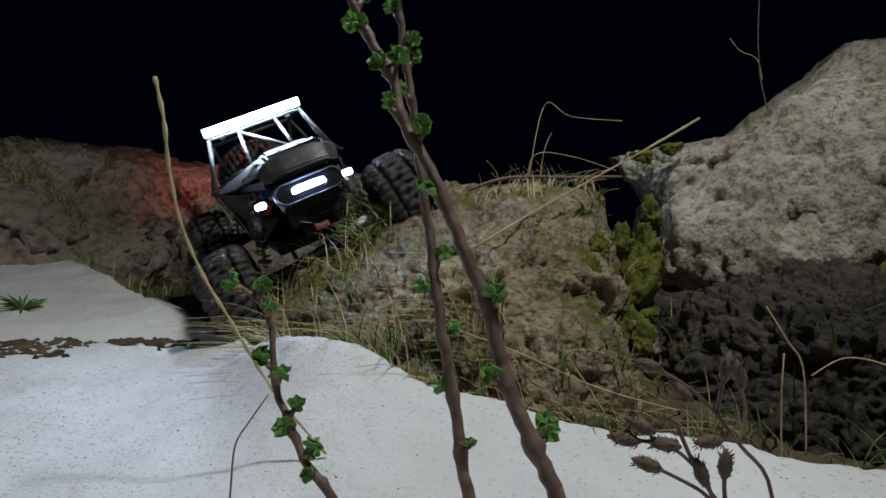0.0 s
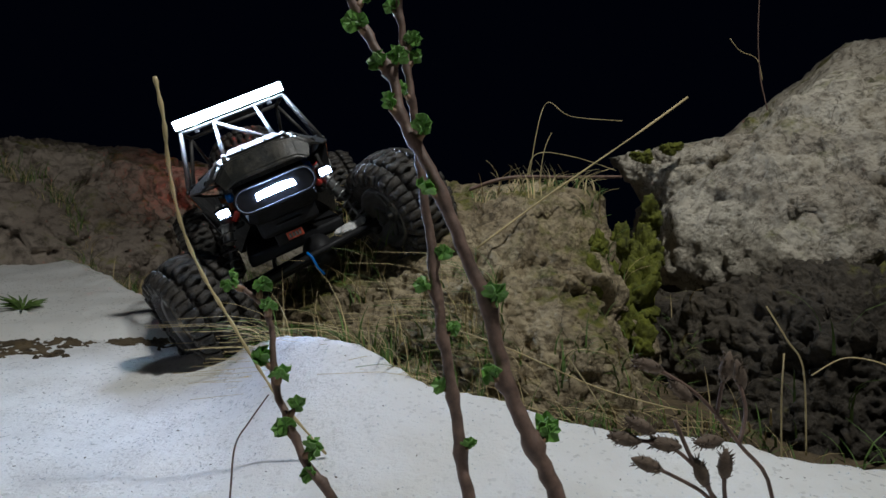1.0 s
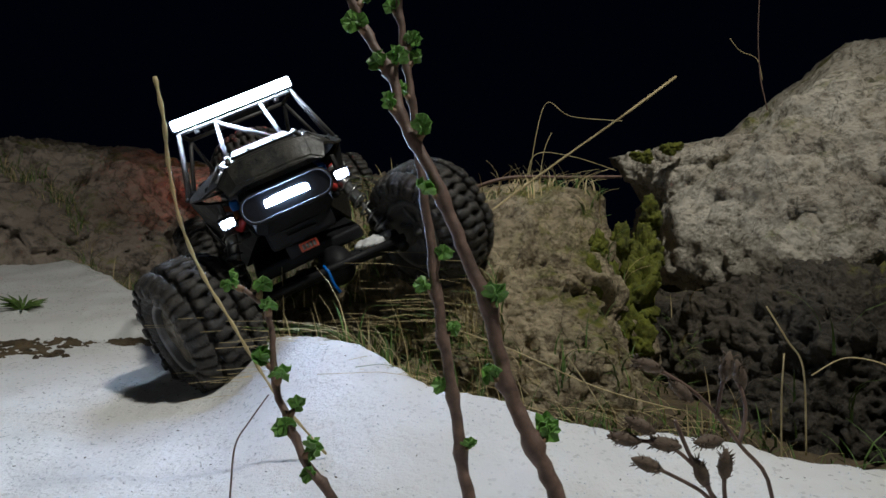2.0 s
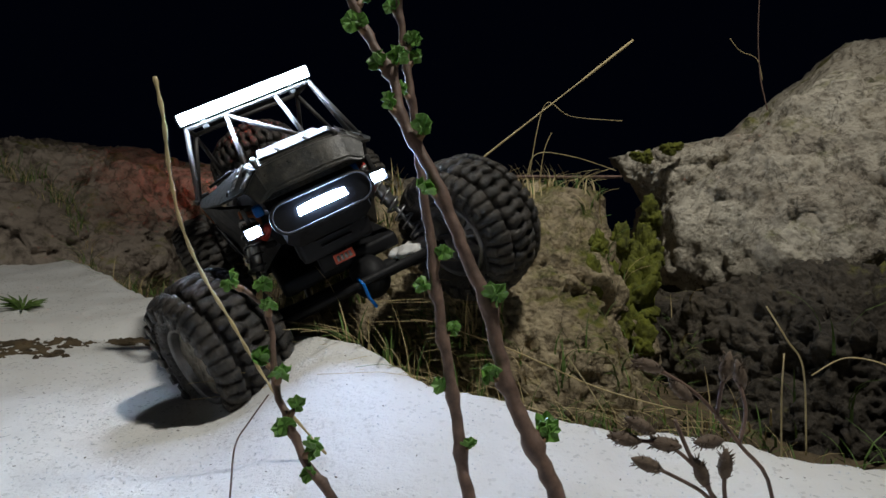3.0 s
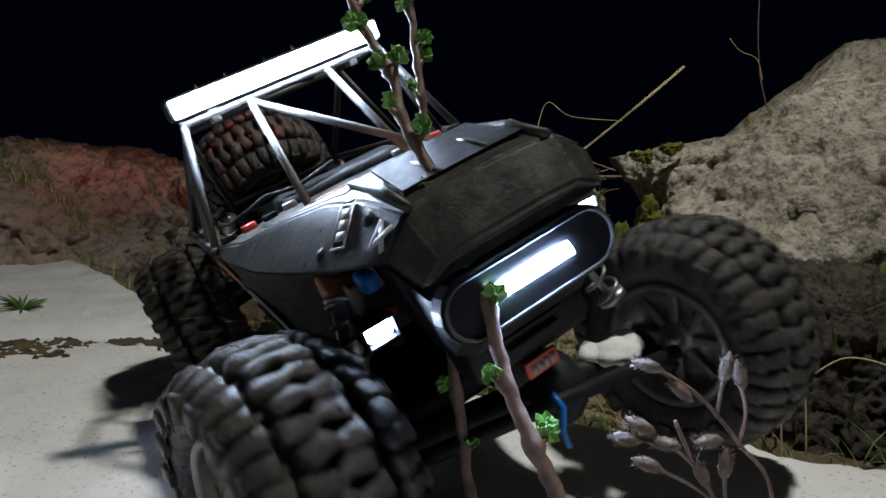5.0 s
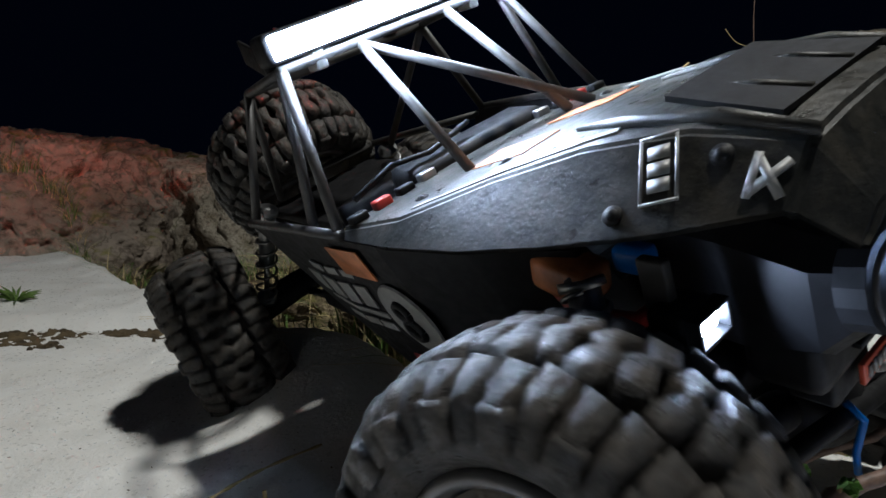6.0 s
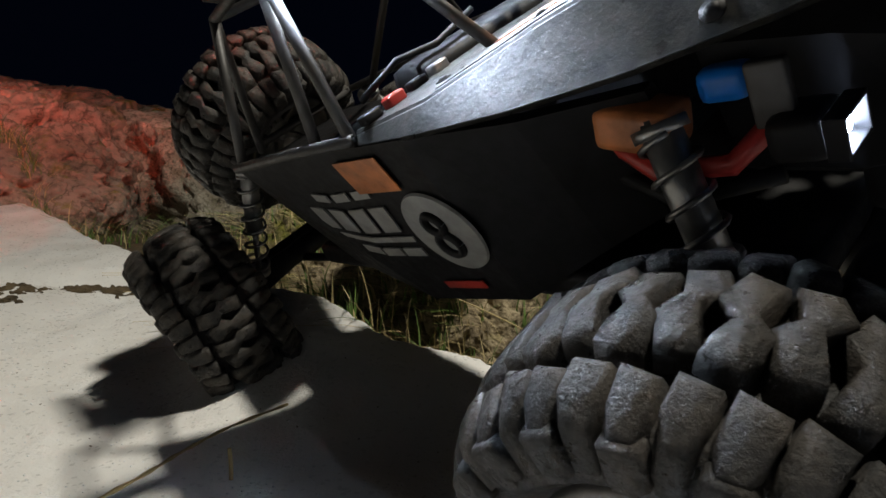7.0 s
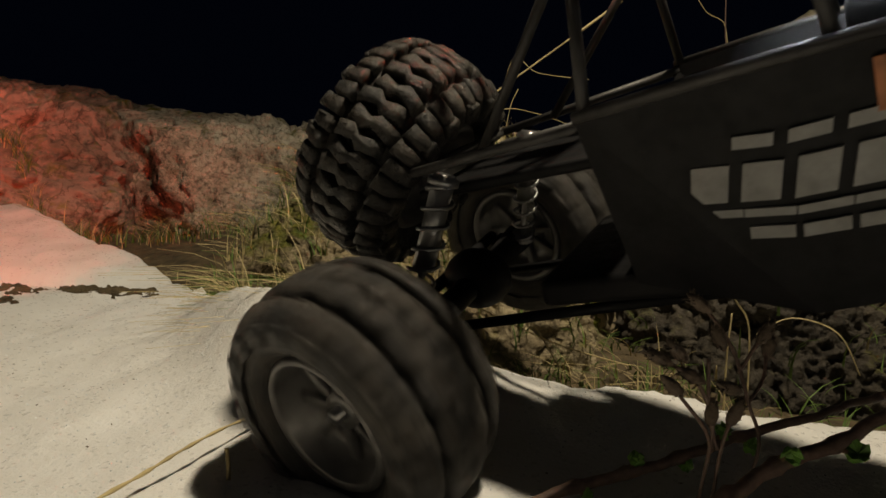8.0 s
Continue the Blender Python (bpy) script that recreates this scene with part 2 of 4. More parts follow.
def build_ground():
    verts, faces = [], []
    xs = [-60, -20, -6] + [-2.5 + 0.05 * i for i in range(101)] + [6, 20, 60]
    ys = [-60, -20, -6, -2] + [0.2 + 0.04 * i for i in range(46)] + [3, 6, 20, 60]
    for y in ys:
        for x in xs:
            z = -0.05 + 0.06 * smooth01(0.35, 0.7, y) * smooth01(0.6, 0.1, abs(x)) + 0.1 * smooth01(0.8, 1.3, y) * smooth01(0.1, -0.4, x)
            verts.append((x, y, z + 0.012 * noise.noise((x * 9, y * 9, 0))))
    w = len(xs)
    for j in range(len(ys) - 1):
        for i in range(w - 1):
            faces.append((j * w + i, j * w + i + 1, (j + 1) * w + i + 1, (j + 1) * w + i))
    me = bpy.data.meshes.new("ground")
    me.from_pydata(verts, [], faces)
    me.materials.append(SOIL)
    return tagged(new("ground", me), "dark wet soil under the snow and grass", "ground", kind="structure")


build_snow()
build_ground()


# ---- rocks ----
def facet(q, scale, seed):
    """Height of a broken surface: every cell of the stone is a small tilted plane."""
    d, pts = noise.voronoi(q * scale)
    c = pts[0]
    tilt = Vector((math.sin(c.x * 91.7 + seed), math.sin(c.y * 77.3 + seed * 2), math.sin(c.z * 63.1 + seed * 3)))
    return (q * scale - c).dot(tilt) * 0.55 + 0.5 * math.sin(c.x * 37 + c.y * 57 + c.z * 71), d[1] - d[0]


def rock(name, label, centre, planes, mat, seed, sub=6, rough=0.02, round_=16.0, chips=18, fine=1.0, k=1.0):
    """A boulder: the room inside planes (a point on each and its outward normal) about a centre, chipped and weathered."""
    rnd = random.Random(seed)
    c = Vector(centre)
    N, D = [], []
    for p, nrm in planes:
        nv = Vector(nrm).normalized()
        N.append(nv[:]), D.append((Vector(p) - c).dot(nv))
    bm = bmesh.new()
    bmesh.ops.create_icosphere(bm, subdivisions=sub, radius=1.0)
    verts = np.array([v.co[:] for v in bm.verts])
    verts /= np.linalg.norm(verts, axis=1)[:, None]
    dots = verts @ np.array(N).T
    inv = np.where(dots > 0.02, dots, 0.02) / np.array(D)
    r0 = 1.0 / ((inv ** round_).sum(axis=1) ** (1 / round_))
    for _ in range(chips):
        q = np.array(Vector((rnd.uniform(-1, 1), rnd.uniform(-1, 0.3), rnd.uniform(-0.6, 1))).normalized()[:])
        dd = verts @ q
        depth = r0[np.argmax(dd)] * rnd.uniform(0.92, 0.99)
        r0 = np.where(dd > 0.3, np.minimum(r0, depth / np.maximum(dd, 0.3)), r0)
    off = Vector((seed * 3.7, seed * 1.3, seed * 2.1))
    for v, d, r in zip(bm.verts, verts, r0):
        d = Vector(d)
        p = d * r
        q = p * k + off
        n1 = noise.fractal(q * 6.0, 0.9, 2.0, 4)
        warp = q + Vector((n1, n1 * 0.6, -n1)) * 0.03
        h1, e1 = facet(warp, 9.0, seed)
        h2, e2 = facet(warp, 27.0, seed + 5)
        h3, e3 = facet(warp, 75.0, seed + 9)
        h = 0.22 * n1 + 0.5 * h1 + 0.30 * h2 + 0.15 * h3 * fine + 0.20 * fine * noise.fractal(q * 60.0, 0.7, 2.0, 4)
        h -= 0.22 * fine * max(0.0, noise.noise(q * 85.0) - 0.25) * 3
        h -= 0.9 * max(0.0, 0.07 - e1) * 7 * max(0.0, noise.noise(q * 5) + 0.25)
        h -= 0.25 * max(0.0, 0.08 - e2) * 8
        v.co = c + p + d * rough * h
    return tagged(link(name, bm, mat), label, "rock", group="boulders")


# the broad rock under the truck's high side
rock("boulder", "mossy weathered limestone boulder under the truck's wheels", (0.07, 0.82, 0.0), [
    ((-0.02, 0.60, 0.10), (-0.30, -0.50, 1.0)), ((0.1, 0.75, 0.222), (-0.05, -0.12, 1)), ((0.12, 0.61, 0.1), (-0.02, -1, 0.36)), ((0.02, 0.56, 0.06), (-0.45, -1, 0.35)),
    ((0.232, 0.7, 0.1), (1, -0.12, 0.06)), ((-0.20, 0.95, 0.1), (-1, -0.1, 0.6)), ((0, 1.15, 0), (0, 1, 0.2)), ((0, 0.8, -0.15), (0, 0, -1))], ROCK_MOSSY, 3, sub=7, rough=0.026)
# the block behind the cleft
rock("boulder", "pale square limestone block behind the mossy cleft", (0.38, 1.02, 0.25), [
    ((0.36, 0.95, 0.300), (-0.18, -0.12, 1)), ((0.36, 0.90, 0.2), (-0.1, -1, 0.12)), ((0.266, 0.95, 0.2), (-1, -0.1, 0.10)), ((0.62, 1, 0.2), (1, 0, 0)),
    ((0.4, 1.3, 0.1), (0, 1, 0)), ((0.4, 0.93, 0.205), (-0.1, 0.1, -1))], ROCK_PALE, 8, rough=0.022, chips=8)
# the high rock on the far bank
rock("boulder", "tall pale weathered limestone rock beside the snow", (0.62, 0.95, 0.10), [
    ((0.50, 0.85, 0.365), (-0.85, 0.12, 1)), ((0.5, 0.72, 0.2), (-0.25, -1, 0.28)), ((0.335, 0.72, 0.12), (-1, -0.55, 0.42)), ((0.5, 0.64, 0.07), (-0.12, -1, -0.45)),
    ((0.8, 0.9, 0.56), (0, 0.1, 1)), ((1.2, 1, 0.2), (1, 0, 0.1)), ((0.6, 1.4, 0.1), (0, 1, 0.2)), ((0.6, 1, -0.2), (0, 0, -1))], ROCK_PALE, 12, sub=7, rough=0.027, chips=20, fine=0.45)
# stone at the foot of the high rock; its darker colour holds the shade there
rock("boulder", "stone at the foot of the high rock, shade put into its colour", (0.45, 0.70, -0.02), [
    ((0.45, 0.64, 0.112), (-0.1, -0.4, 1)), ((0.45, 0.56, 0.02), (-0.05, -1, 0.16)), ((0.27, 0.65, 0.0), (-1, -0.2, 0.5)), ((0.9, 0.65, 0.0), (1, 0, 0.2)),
    ((0.4, 0.9, 0), (0, 1, 0)), ((0.4, 0.7, -0.12), (0, 0, -1))], ROCK_SHADE, 17, sub=7, rough=0.034)
# the long brown rock on the other bank and the ledge behind
rock("boulder", "long rounded brown limestone rock behind the snow", (-1.15, 1.75, 0.16), [
    ((-1.1, 1.6, 0.385), (0.17, -0.2, 1)), ((-0.9, 1.40, 0.2), (0.1, -1, 0.25)), ((-0.56, 1.6, 0.2), (1, -0.25, 0.12)), ((-2.4, 1.7, 0.2), (-1, 0, 0)),
    ((-1.1, 2.2, 0.2), (0, 1, 0)), ((-1, 1.7, -0.1), (0, 0, -1))], ROCK_BROWN, 21, sub=7, rough=0.075, chips=14, k=0.5, fine=0.6)
rock("boulder", "grey low rock ledge behind the truck in the dark", (-0.35, 2.05, 0.1), [
    ((-0.4, 1.9, 0.365), (0.02, -0.2, 1)), ((-0.3, 1.72, 0.15), (0, -1, 0.3)), ((0.6, 2, 0.1), (1, -0.2, 0.3)), ((-1.2, 2, 0.1), (-1, 0, 0.1)),
    ((-0.2, 2.5, 0.1), (0, 1, 0)), ((-0.2, 2, -0.1), (0, 0, -1))], ROCK_PALE, 30, rough=0.06, chips=8, k=0.5)


# ---- the truck ----
R_TYRE, W_TYRE = 0.070, 0.066
FRONT, REAR, HALF_FRONT, HALF_REAR = -0.153, 0.232, 0.124, 0.118
AXLE_FRONT, AXLE_REAR = -0.015, -0.009


def add_lug(bm, outline, at, lift):
    """A block of tread: an outline of (along the axle, along the tread) raised over the carcass."""
    area = sum(a[0] * b[1] - b[0] * a[1] for a, b in zip(outline, outline[1:] + outline[:1]))
    if area < 0:
        outline = outline[::-1]
    cx, cu = (sum(p[i] for p in outline) / len(outline) for i in (0, 1))
    rings = []
    for shrink, down in ((1.12, 0.0105), (1.02, 0.0040), (0.92, 0.0012), (0.66, 0.0)):
        ring = []
        for x, u in outline:
            x, u = cx + (x - cx) * shrink, cu + (u - cu) * shrink
            r = R_TYRE - 0.0085 * (abs(x) / 0.033) ** 3.0 + lift - down
            a = at + u / 0.068
            ring.append(bm.verts.new((x, r * math.sin(a), r * math.cos(a))))
        rings.append(ring)
    n = len(outline)
    for p, q in zip(rings, rings[1:]):
        for k in range(n):
            bm.faces.new((p[k], p[(k + 1) % n], q[(k + 1) % n], q[k])[::-1])
    bm.faces.new(rings[-1][::-1])


def build_wheel(parent):
    wheel = new("wheel")
    wheel.parent = parent
    bm = bmesh.new()
    w = W_TYRE / 2
    revolve(bm, [(-w * 0.7, 0.036), (-w * 0.98, 0.045), (-w, 0.053), (-w * 0.86, 0.060), (0, 0.0625), (w * 0.86, 0.060), (w, 0.053), (w * 0.98, 0.045), (w * 0.7, 0.036)], 48)
    # zigzag lugs in the middle, square ones that wrap over each shoulder
    count = 19
    zig = [(-0.0165, -0.0040), (-0.0060, -0.0078), (0.0005, -0.0030), (0.0125, -0.0062), (0.0140, 0.0026), (0.0030, 0.0066), (-0.0025, 0.0018), (-0.0150, 0.0052)]
    tip = [(0.0185, -0.0074), (0.0265, -0.0062), (0.0318, -0.0040), (0.0318, 0.0046), (0.0255, 0.0070), (0.0170, 0.0056)]
    rnd = random.Random(7)
    for k in range(count):
        for row, (shape, sx, off) in enumerate([(zig, 1, 0.0), (zig, -1, 0.5), (tip, 1, 0.12), (tip, -1, 0.62), (tip, 1, 0.62), (tip, -1, 0.12)]):
            short = row > 3
            grow = rnd.uniform(0.94, 1.05)
            add_lug(bm, [(sx * (x * (1.0 if not short else 0.96)) * (0.99 if row < 2 else 1.1), u * grow * (1.0 if row < 2 else 0.78)) for x, u in shape], 2 * math.pi * (k + off) / count, rnd.uniform(-0.0006, 0.0005))
    # pads on the side walls
    for k in range(count):
        for sd in (-1, 1):
            a = 2 * math.pi * (k + (0.12 if sd > 0 else 0.62)) / count
            m = Matrix.Rotation(-a, 4, "X") @ Matrix.Translation((sd * w * 0.99, 0, 0.0545))
            got = bmesh.ops.create_cube(bm, size=1.0, matrix=m @ Matrix.Diagonal((0.006, 0.0095, 0.012, 1)))
            bmesh.ops.bevel(bm, geom=list({e for v in got["verts"] for e in v.link_edges}), offset=0.0012, segments=1, affect="EDGES")
    for v in bm.verts:
        v.co *= 1 + 0.016 * noise.noise(v.co * 130) + 0.008 * noise.noise(v.co * 310)
    bmesh.ops.recalc_face_normals(bm, faces=bm.faces)
    part("tyre", bm, RUBBER, wheel, "black chunky off-road tyre, wet and muddy")
    bm = bmesh.new()
    revolve(bm, [(-w * 0.80, 0.0385), (-w * 0.88, 0.036), (-w * 0.8, 0.033), (-w * 0.35, 0.030), (-w * 0.25, 0.012), (-w * 0.45, 0.010), (-w * 0.45, 0.0005),
                 (w * 0.45, 0.0005), (w * 0.45, 0.010), (w * 0.25, 0.012), (w * 0.35, 0.030), (w * 0.8, 0.033), (w * 0.88, 0.036), (w * 0.80, 0.0385)], 40)
    for s in (-1, 1):
        for k in range(8):
            a = 2 * math.pi * k / 8
            block(bm, (0.004, 0.005, 0.022), Matrix.Rotation(a, 4, "X") @ Matrix.Translation((s * w * 0.38, 0, 0.021)), 0.001)
    part("rim", bm, RIM, wheel, "grey metal rim with spokes")
    bm = bmesh.new()
    tube(bm, [(-w * 0.62, 0, 0), (w * 0.62, 0, 0)], 0.004, 6)
    part("hub_nut", bm, STEEL, wheel)
    return wheel


GLOSS.node_tree.nodes["Principled BSDF"].inputs["Specular IOR Level"].default_value = 0.35
truck = tagged(new("toy_truck"), "black radio-controlled rock crawler truck with a bright roof light bar", "toy truck")
truck.location = (0, 0, -50)
TAIL_TILT = 12

# hood shell: flat top between two ridges, sloping side facets and a dropped nose
# (y, half width and height of the lower edge, of the ridge, height on the middle)
HOOD = [(-0.016, 0.092, 0.093, 0.089, 0.0985, 0.101), (-0.055, 0.091, 0.094, 0.080, 0.1030, 0.106), (-0.095, 0.085, 0.095, 0.060, 0.1125, 0.115), (-0.130, 0.074, 0.096, 0.047, 0.1190, 0.1215),
        (-0.165, 0.065, 0.100, 0.041, 0.1220, 0.1240), (-0.196, 0.052, 0.104, 0.036, 0.1180, 0.1200), (-0.209, 0.046, 0.092, 0.034, 0.0990, 0.1000)]


def hood_top(x, y):
    """Height of the hood's skin at a place."""
    wb, zb, wr, zr, zc = lerp_table([(-r[0], *r[1:]) for r in HOOD], -y)
    a = abs(x)
    return zc + (zr - zc) * a / wr if a <= wr else zr + (zb - zr) * (a - wr) / (wb - wr)


def hood_frame(x, y, lift=0.0006):
    """A frame on the hood: x across, y along the truck, z out of the skin."""
    e = 0.003
    ux = Vector((2 * e, 0, hood_top(x + e, y) - hood_top(x - e, y))).normalized()
    uy = Vector((0, 2 * e, hood_top(x, y + e) - hood_top(x, y - e))).normalized()
    out = ux.cross(uy).normalized()
    m = Matrix((ux, out.cross(ux), out)).transposed().to_4x4()
    m.translation = Vector((x, y, hood_top(x, y))) + out * lift
    return m


bm = bmesh.new()
rings = []
for y, wb, zb, wr, zr, zc in HOOD:
    top = [(-wb, zb), (-wr, zr), (-wr * 0.5, (zr + zc) / 2 + 0.0006), (0, zc), (wr * 0.5, (zr + zc) / 2 + 0.0006), (wr, zr), (wb, zb)]
    low = [(wb - 0.003, zb - 0.001), (wr - 0.003, zr - 0.004), (0, zc - 0.005), (-wr + 0.003, zr - 0.004), (-wb + 0.003, zb - 0.001)]
    rings.append([bm.verts.new((x, y, z)) for x, z in top + low])
for a, b in zip(rings, rings[1:]):
    for k in range(len(a)):
        bm.faces.new((a[k], b[k], b[(k + 1) % len(a)], a[(k + 1) % len(a)]))
bm.faces.new(rings[0]), bm.faces.new(rings[-1][::-1])
bmesh.ops.recalc_face_normals(bm, faces=bm.faces)
bmesh.ops.bevel(bm, geom=[e for e in bm.edges if e.calc_face_angle(0) > 0.3], offset=0.0016, segments=2, affect="EDGES")
hood = part("hood", bm, GLOSS, truck, "dusty scuffed dark hood shell with flat facets")
hood.data.set_sharp_from_angle(angle=radians(20))
# dark scoop with two ribs, and the raised lips at its sides
bm = bmesh.new()
plate(bm, [(-0.030, -0.018), (0.030, -0.018), (0.026, 0.020), (-0.026, 0.020)], 0.002, hood_frame(0, -0.168, 0.0016))
part("scoop", bm, MATT, hood, "black sunken panel at the front of the hood", smooth=False)
for sx in (-1, 1):
    bm = bmesh.new()
    tube(bm, [hood_frame(sx * x, y, 0.0012).translation for x, y in ((0.034, -0.196), (0.033, -0.170), (0.031, -0.136), (0.026, -0.110))], [0.0020, 0.0030, 0.0026, 0.0010], 8)
    part("scoop_lip", bm, GLOSS, hood)
    bm = bmesh.new()
    tube(bm, [hood_frame(sx * 0.012, y, 0.002).translation for y in (-0.150, -0.168, -0.185)], 0.0014, 6)
    part("rib", bm, GLOSS, hood)
# nose shell under the hood that carries the head light
bm = bmesh.new()
rings = []
for y, wl, zl, wt, zt in [(-0.206, 0.034, 0.060, 0.036, 0.086), (-0.192, 0.038, 0.046, 0.040, 0.086), (-0.165, 0.034, 0.038, 0.040, 0.092), (-0.130, 0.030, 0.038, 0.040, 0.096)]:
    rings.append([bm.verts.new((x, y, z)) for x, z in ((-wl + 0.008, zl), (-wl, zl + 0.006), (-wt, zt - 0.006), (-wt + 0.01, zt), (wt - 0.01, zt), (wt, zt - 0.006), (wl, zl + 0.006), (wl - 0.008, zl))])
for a, b in zip(rings, rings[1:]):
    for k in range(8):
        bm.faces.new((a[k], b[k], b[(k + 1) % 8], a[(k + 1) % 8]))
bm.faces.new(rings[0]), bm.faces.new(rings[-1][::-1])
bmesh.ops.recalc_face_normals(bm, faces=bm.faces)
part("nose", bm, MATT, truck, "black plastic nose below the hood", smooth=False)

# tub with sloping sides behind and below the hood
bm = bmesh.new()
rings = []
TUB = [(-0.120, 0.040, 0.040, 0.054, 0.084), (-0.085, 0.052, 0.024, 0.074, 0.088), (-0.045, 0.066, 0.004, 0.090, 0.094), (0.03, 0.064, -0.008, 0.0935, 0.094), (0.098, 0.062, 0.010, 0.094, 0.090)]
for y, wl, zl, wt, zt in TUB:
    rings.append([bm.verts.new(p) for p in ((-wl, y, zl), (-wt, y, zt), (-wt + 0.005, y, zt + 0.001), (-wl + 0.006, y, zl + 0.02), (wl - 0.006, y, zl + 0.02), (wt - 0.005, y, zt + 0.001), (wt, y, zt), (wl, y, zl))])
for a, b in zip(rings, rings[1:]):
    for k in range(8):
        bm.faces.new((a[k], b[k], b[(k + 1) % 8], a[(k + 1) % 8]))
bm.faces.new(rings[0]), bm.faces.new(rings[-1][::-1])
bmesh.ops.recalc_face_normals(bm, faces=bm.faces)
part("tub", bm, MATT, truck, "black tub with sloping side panels", smooth=False)

# roll cage
CAGE_BARS = [[(-0.091, -0.018, 0.097), (-0.070, 0.020, 0.168)], [(0.091, -0.018, 0.097), (0.070, 0.020, 0.168)], [(-0.090, 0.012, 0.097), (-0.070, 0.022, 0.168)], [(0.090, 0.012, 0.097), (0.070, 0.022, 0.168)],
             [(-0.036, -0.052, 0.104), (-0.026, 0.020, 0.168)], [(-0.026, 0.018, 0.166), (0.050, -0.050, 0.104)], [(0.030, 0.018, 0.166), (0.036, -0.046, 0.105)], [(-0.072, 0.020, 0.168), (0.072, 0.020, 0.168)],
             [(-0.070, 0.020, 0.168), (-0.064, 0.095, 0.160)], [(0.070, 0.020, 0.168), (0.064, 0.095, 0.160)], [(-0.064, 0.095, 0.160), (0.064, 0.095, 0.160)], [(-0.093, 0.094, 0.090), (-0.064, 0.095, 0.160)], [(0.093, 0.094, 0.090), (0.064, 0.095, 0.160)],
             [(-0.090, 0.095, 0.088), (-0.055, 0.205, 0.080)], [(0.090, 0.095, 0.088), (0.055, 0.205, 0.080)], [(-0.055, 0.205, 0.080), (0.055, 0.205, 0.080)],
             [(-0.064, 0.095, 0.158), (-0.050, 0.165, 0.082)], [(0.064, 0.095, 0.158), (0.050, 0.165, 0.082)],
             [(-0.092, -0.020, 0.097), (-0.0935, 0.030, 0.0955), (-0.094, 0.098, 0.0915)], [(0.092, -0.020, 0.097), (0.0935, 0.030, 0.0955), (0.094, 0.098, 0.0915)]]
for bar in CAGE_BARS:
    bm = bmesh.new()
    tube(bm, bar, 0.0026, 10)
    part("cage_bar", bm, CAGE, truck)

# roof light bar: housing and glowing lens
bm = bmesh.new()
block(bm, (0.152, 0.016, 0.0150), Matrix.Translation((0, 0.024, 0.1785)), 0.003)
bar = part("light_bar", bm, MATT, truck, "black roof light bar, switched on")
bm = bmesh.new()
block(bm, (0.146, 0.003, 0.0112), Matrix.Translation((0, 0.0150, 0.1785)), 0.0012)
part("lens", bm, LED_BAR, bar, "bright white glowing lens")
for s in (-1, 1):
    bm = bmesh.new()
    block(bm, (0.006, 0.012, 0.014), Matrix.Translation((s * 0.050, 0.024, 0.169)), 0.001)
    part("bracket", bm, STEEL, bar)

# head light in the nose, with its pale surround
bm = bmesh.new()
FACE = Matrix.Translation((0, -0.208, 0.0745)) @ Matrix.Rotation(radians(82), 4, "X")
plate(bm, [(0.030 + 0.014 * math.cos(math.pi * (k / 8 - 0.5)), 0.014 * math.sin(math.pi * (k / 8 - 0.5))) for k in range(9)] + [(-0.030 - 0.014 * math.cos(math.pi * (k / 8 - 0.5)), -0.014 * math.sin(math.pi * (k / 8 - 0.5))) for k in range(9)], 0.008, FACE)
head = part("head_light", bm, MATT, truck, "wide rounded head light, switched on", smooth=False)
bm = bmesh.new()
plate(bm, [(-0.021, -0.0030), (-0.020, 0.0030), (-0.010, 0.0042), (0.010, 0.0042), (0.020, 0.0030), (0.021, -0.0030)], 0.002, FACE @ Matrix.Translation((0, 0.0005, 0.0006)))
part("lens", bm, LED_HEAD, head, "bluish white glowing lens")
bm = bmesh.new()
pts = [FACE @ Vector((0.030 * c + 0.012 * math.cos(a), 0.012 * math.sin(a), 0.0015)) for a, c in [(math.pi * (k / 8 - 0.5), 1) for k in range(9)] + [(math.pi * (k / 8 + 0.5), -1) for k in range(9)]]
tube(bm, pts + [pts[0]], 0.0008, 8, False)
part("surround", bm, CAGE, head, "bright rim round the head light")
for s in (-1, 1):
    bm = bmesh.new()
    block(bm, (0.016, 0.014, 0.012), Matrix.Translation((s * 0.058, -0.163, 0.0695)), 0.003)
    fog = part("fog_light", bm, MATT, truck, "small fog light, switched on")
    bm = bmesh.new()
    plate(bm, [(-0.0050, -0.0034), (0.0050, -0.0034), (0.0060, -0.0022), (0.0060, 0.0022), (0.0050, 0.0034), (-0.0050, 0.0034), (-0.0060, 0.0022), (-0.0060, -0.0022)], 0.001, Matrix.Translation((s * 0.058, -0.1710, 0.0695)) @ Matrix.Rotation(radians(90), 4, "X"))
    part("lens", bm, LED_FOG, fog, "white glowing lens")
    # added frame round the lens that keeps its light off the nose
    bm = bmesh.new()
    for w, h, x, z in ((0.016, 0.0012, 0, 0.0050), (0.016, 0.0012, 0, -0.0050), (0.0012, 0.011, 0.0074, 0), (0.0012, 0.011, -0.0074, 0)):
        block(bm, (w, 0.005, h), Matrix.Translation((s * 0.058 + x, -0.1722, 0.0695 + z)), 0.0004)
    part("rim", bm, MATT, fog)
    bm = bmesh.new()
    block(bm, (0.004, 0.010, 0.018), Matrix.Translation((s * 0.058, -0.157, 0.080)), 0.001)
    part("bracket", bm, CAGE, fog)
TAIL = Matrix.Translation((0, 0.100, 0.170)) @ Matrix.Rotation(radians(-10), 4, "Z") @ Matrix.Rotation(radians(TAIL_TILT), 4, "X")
bm = bmesh.new()
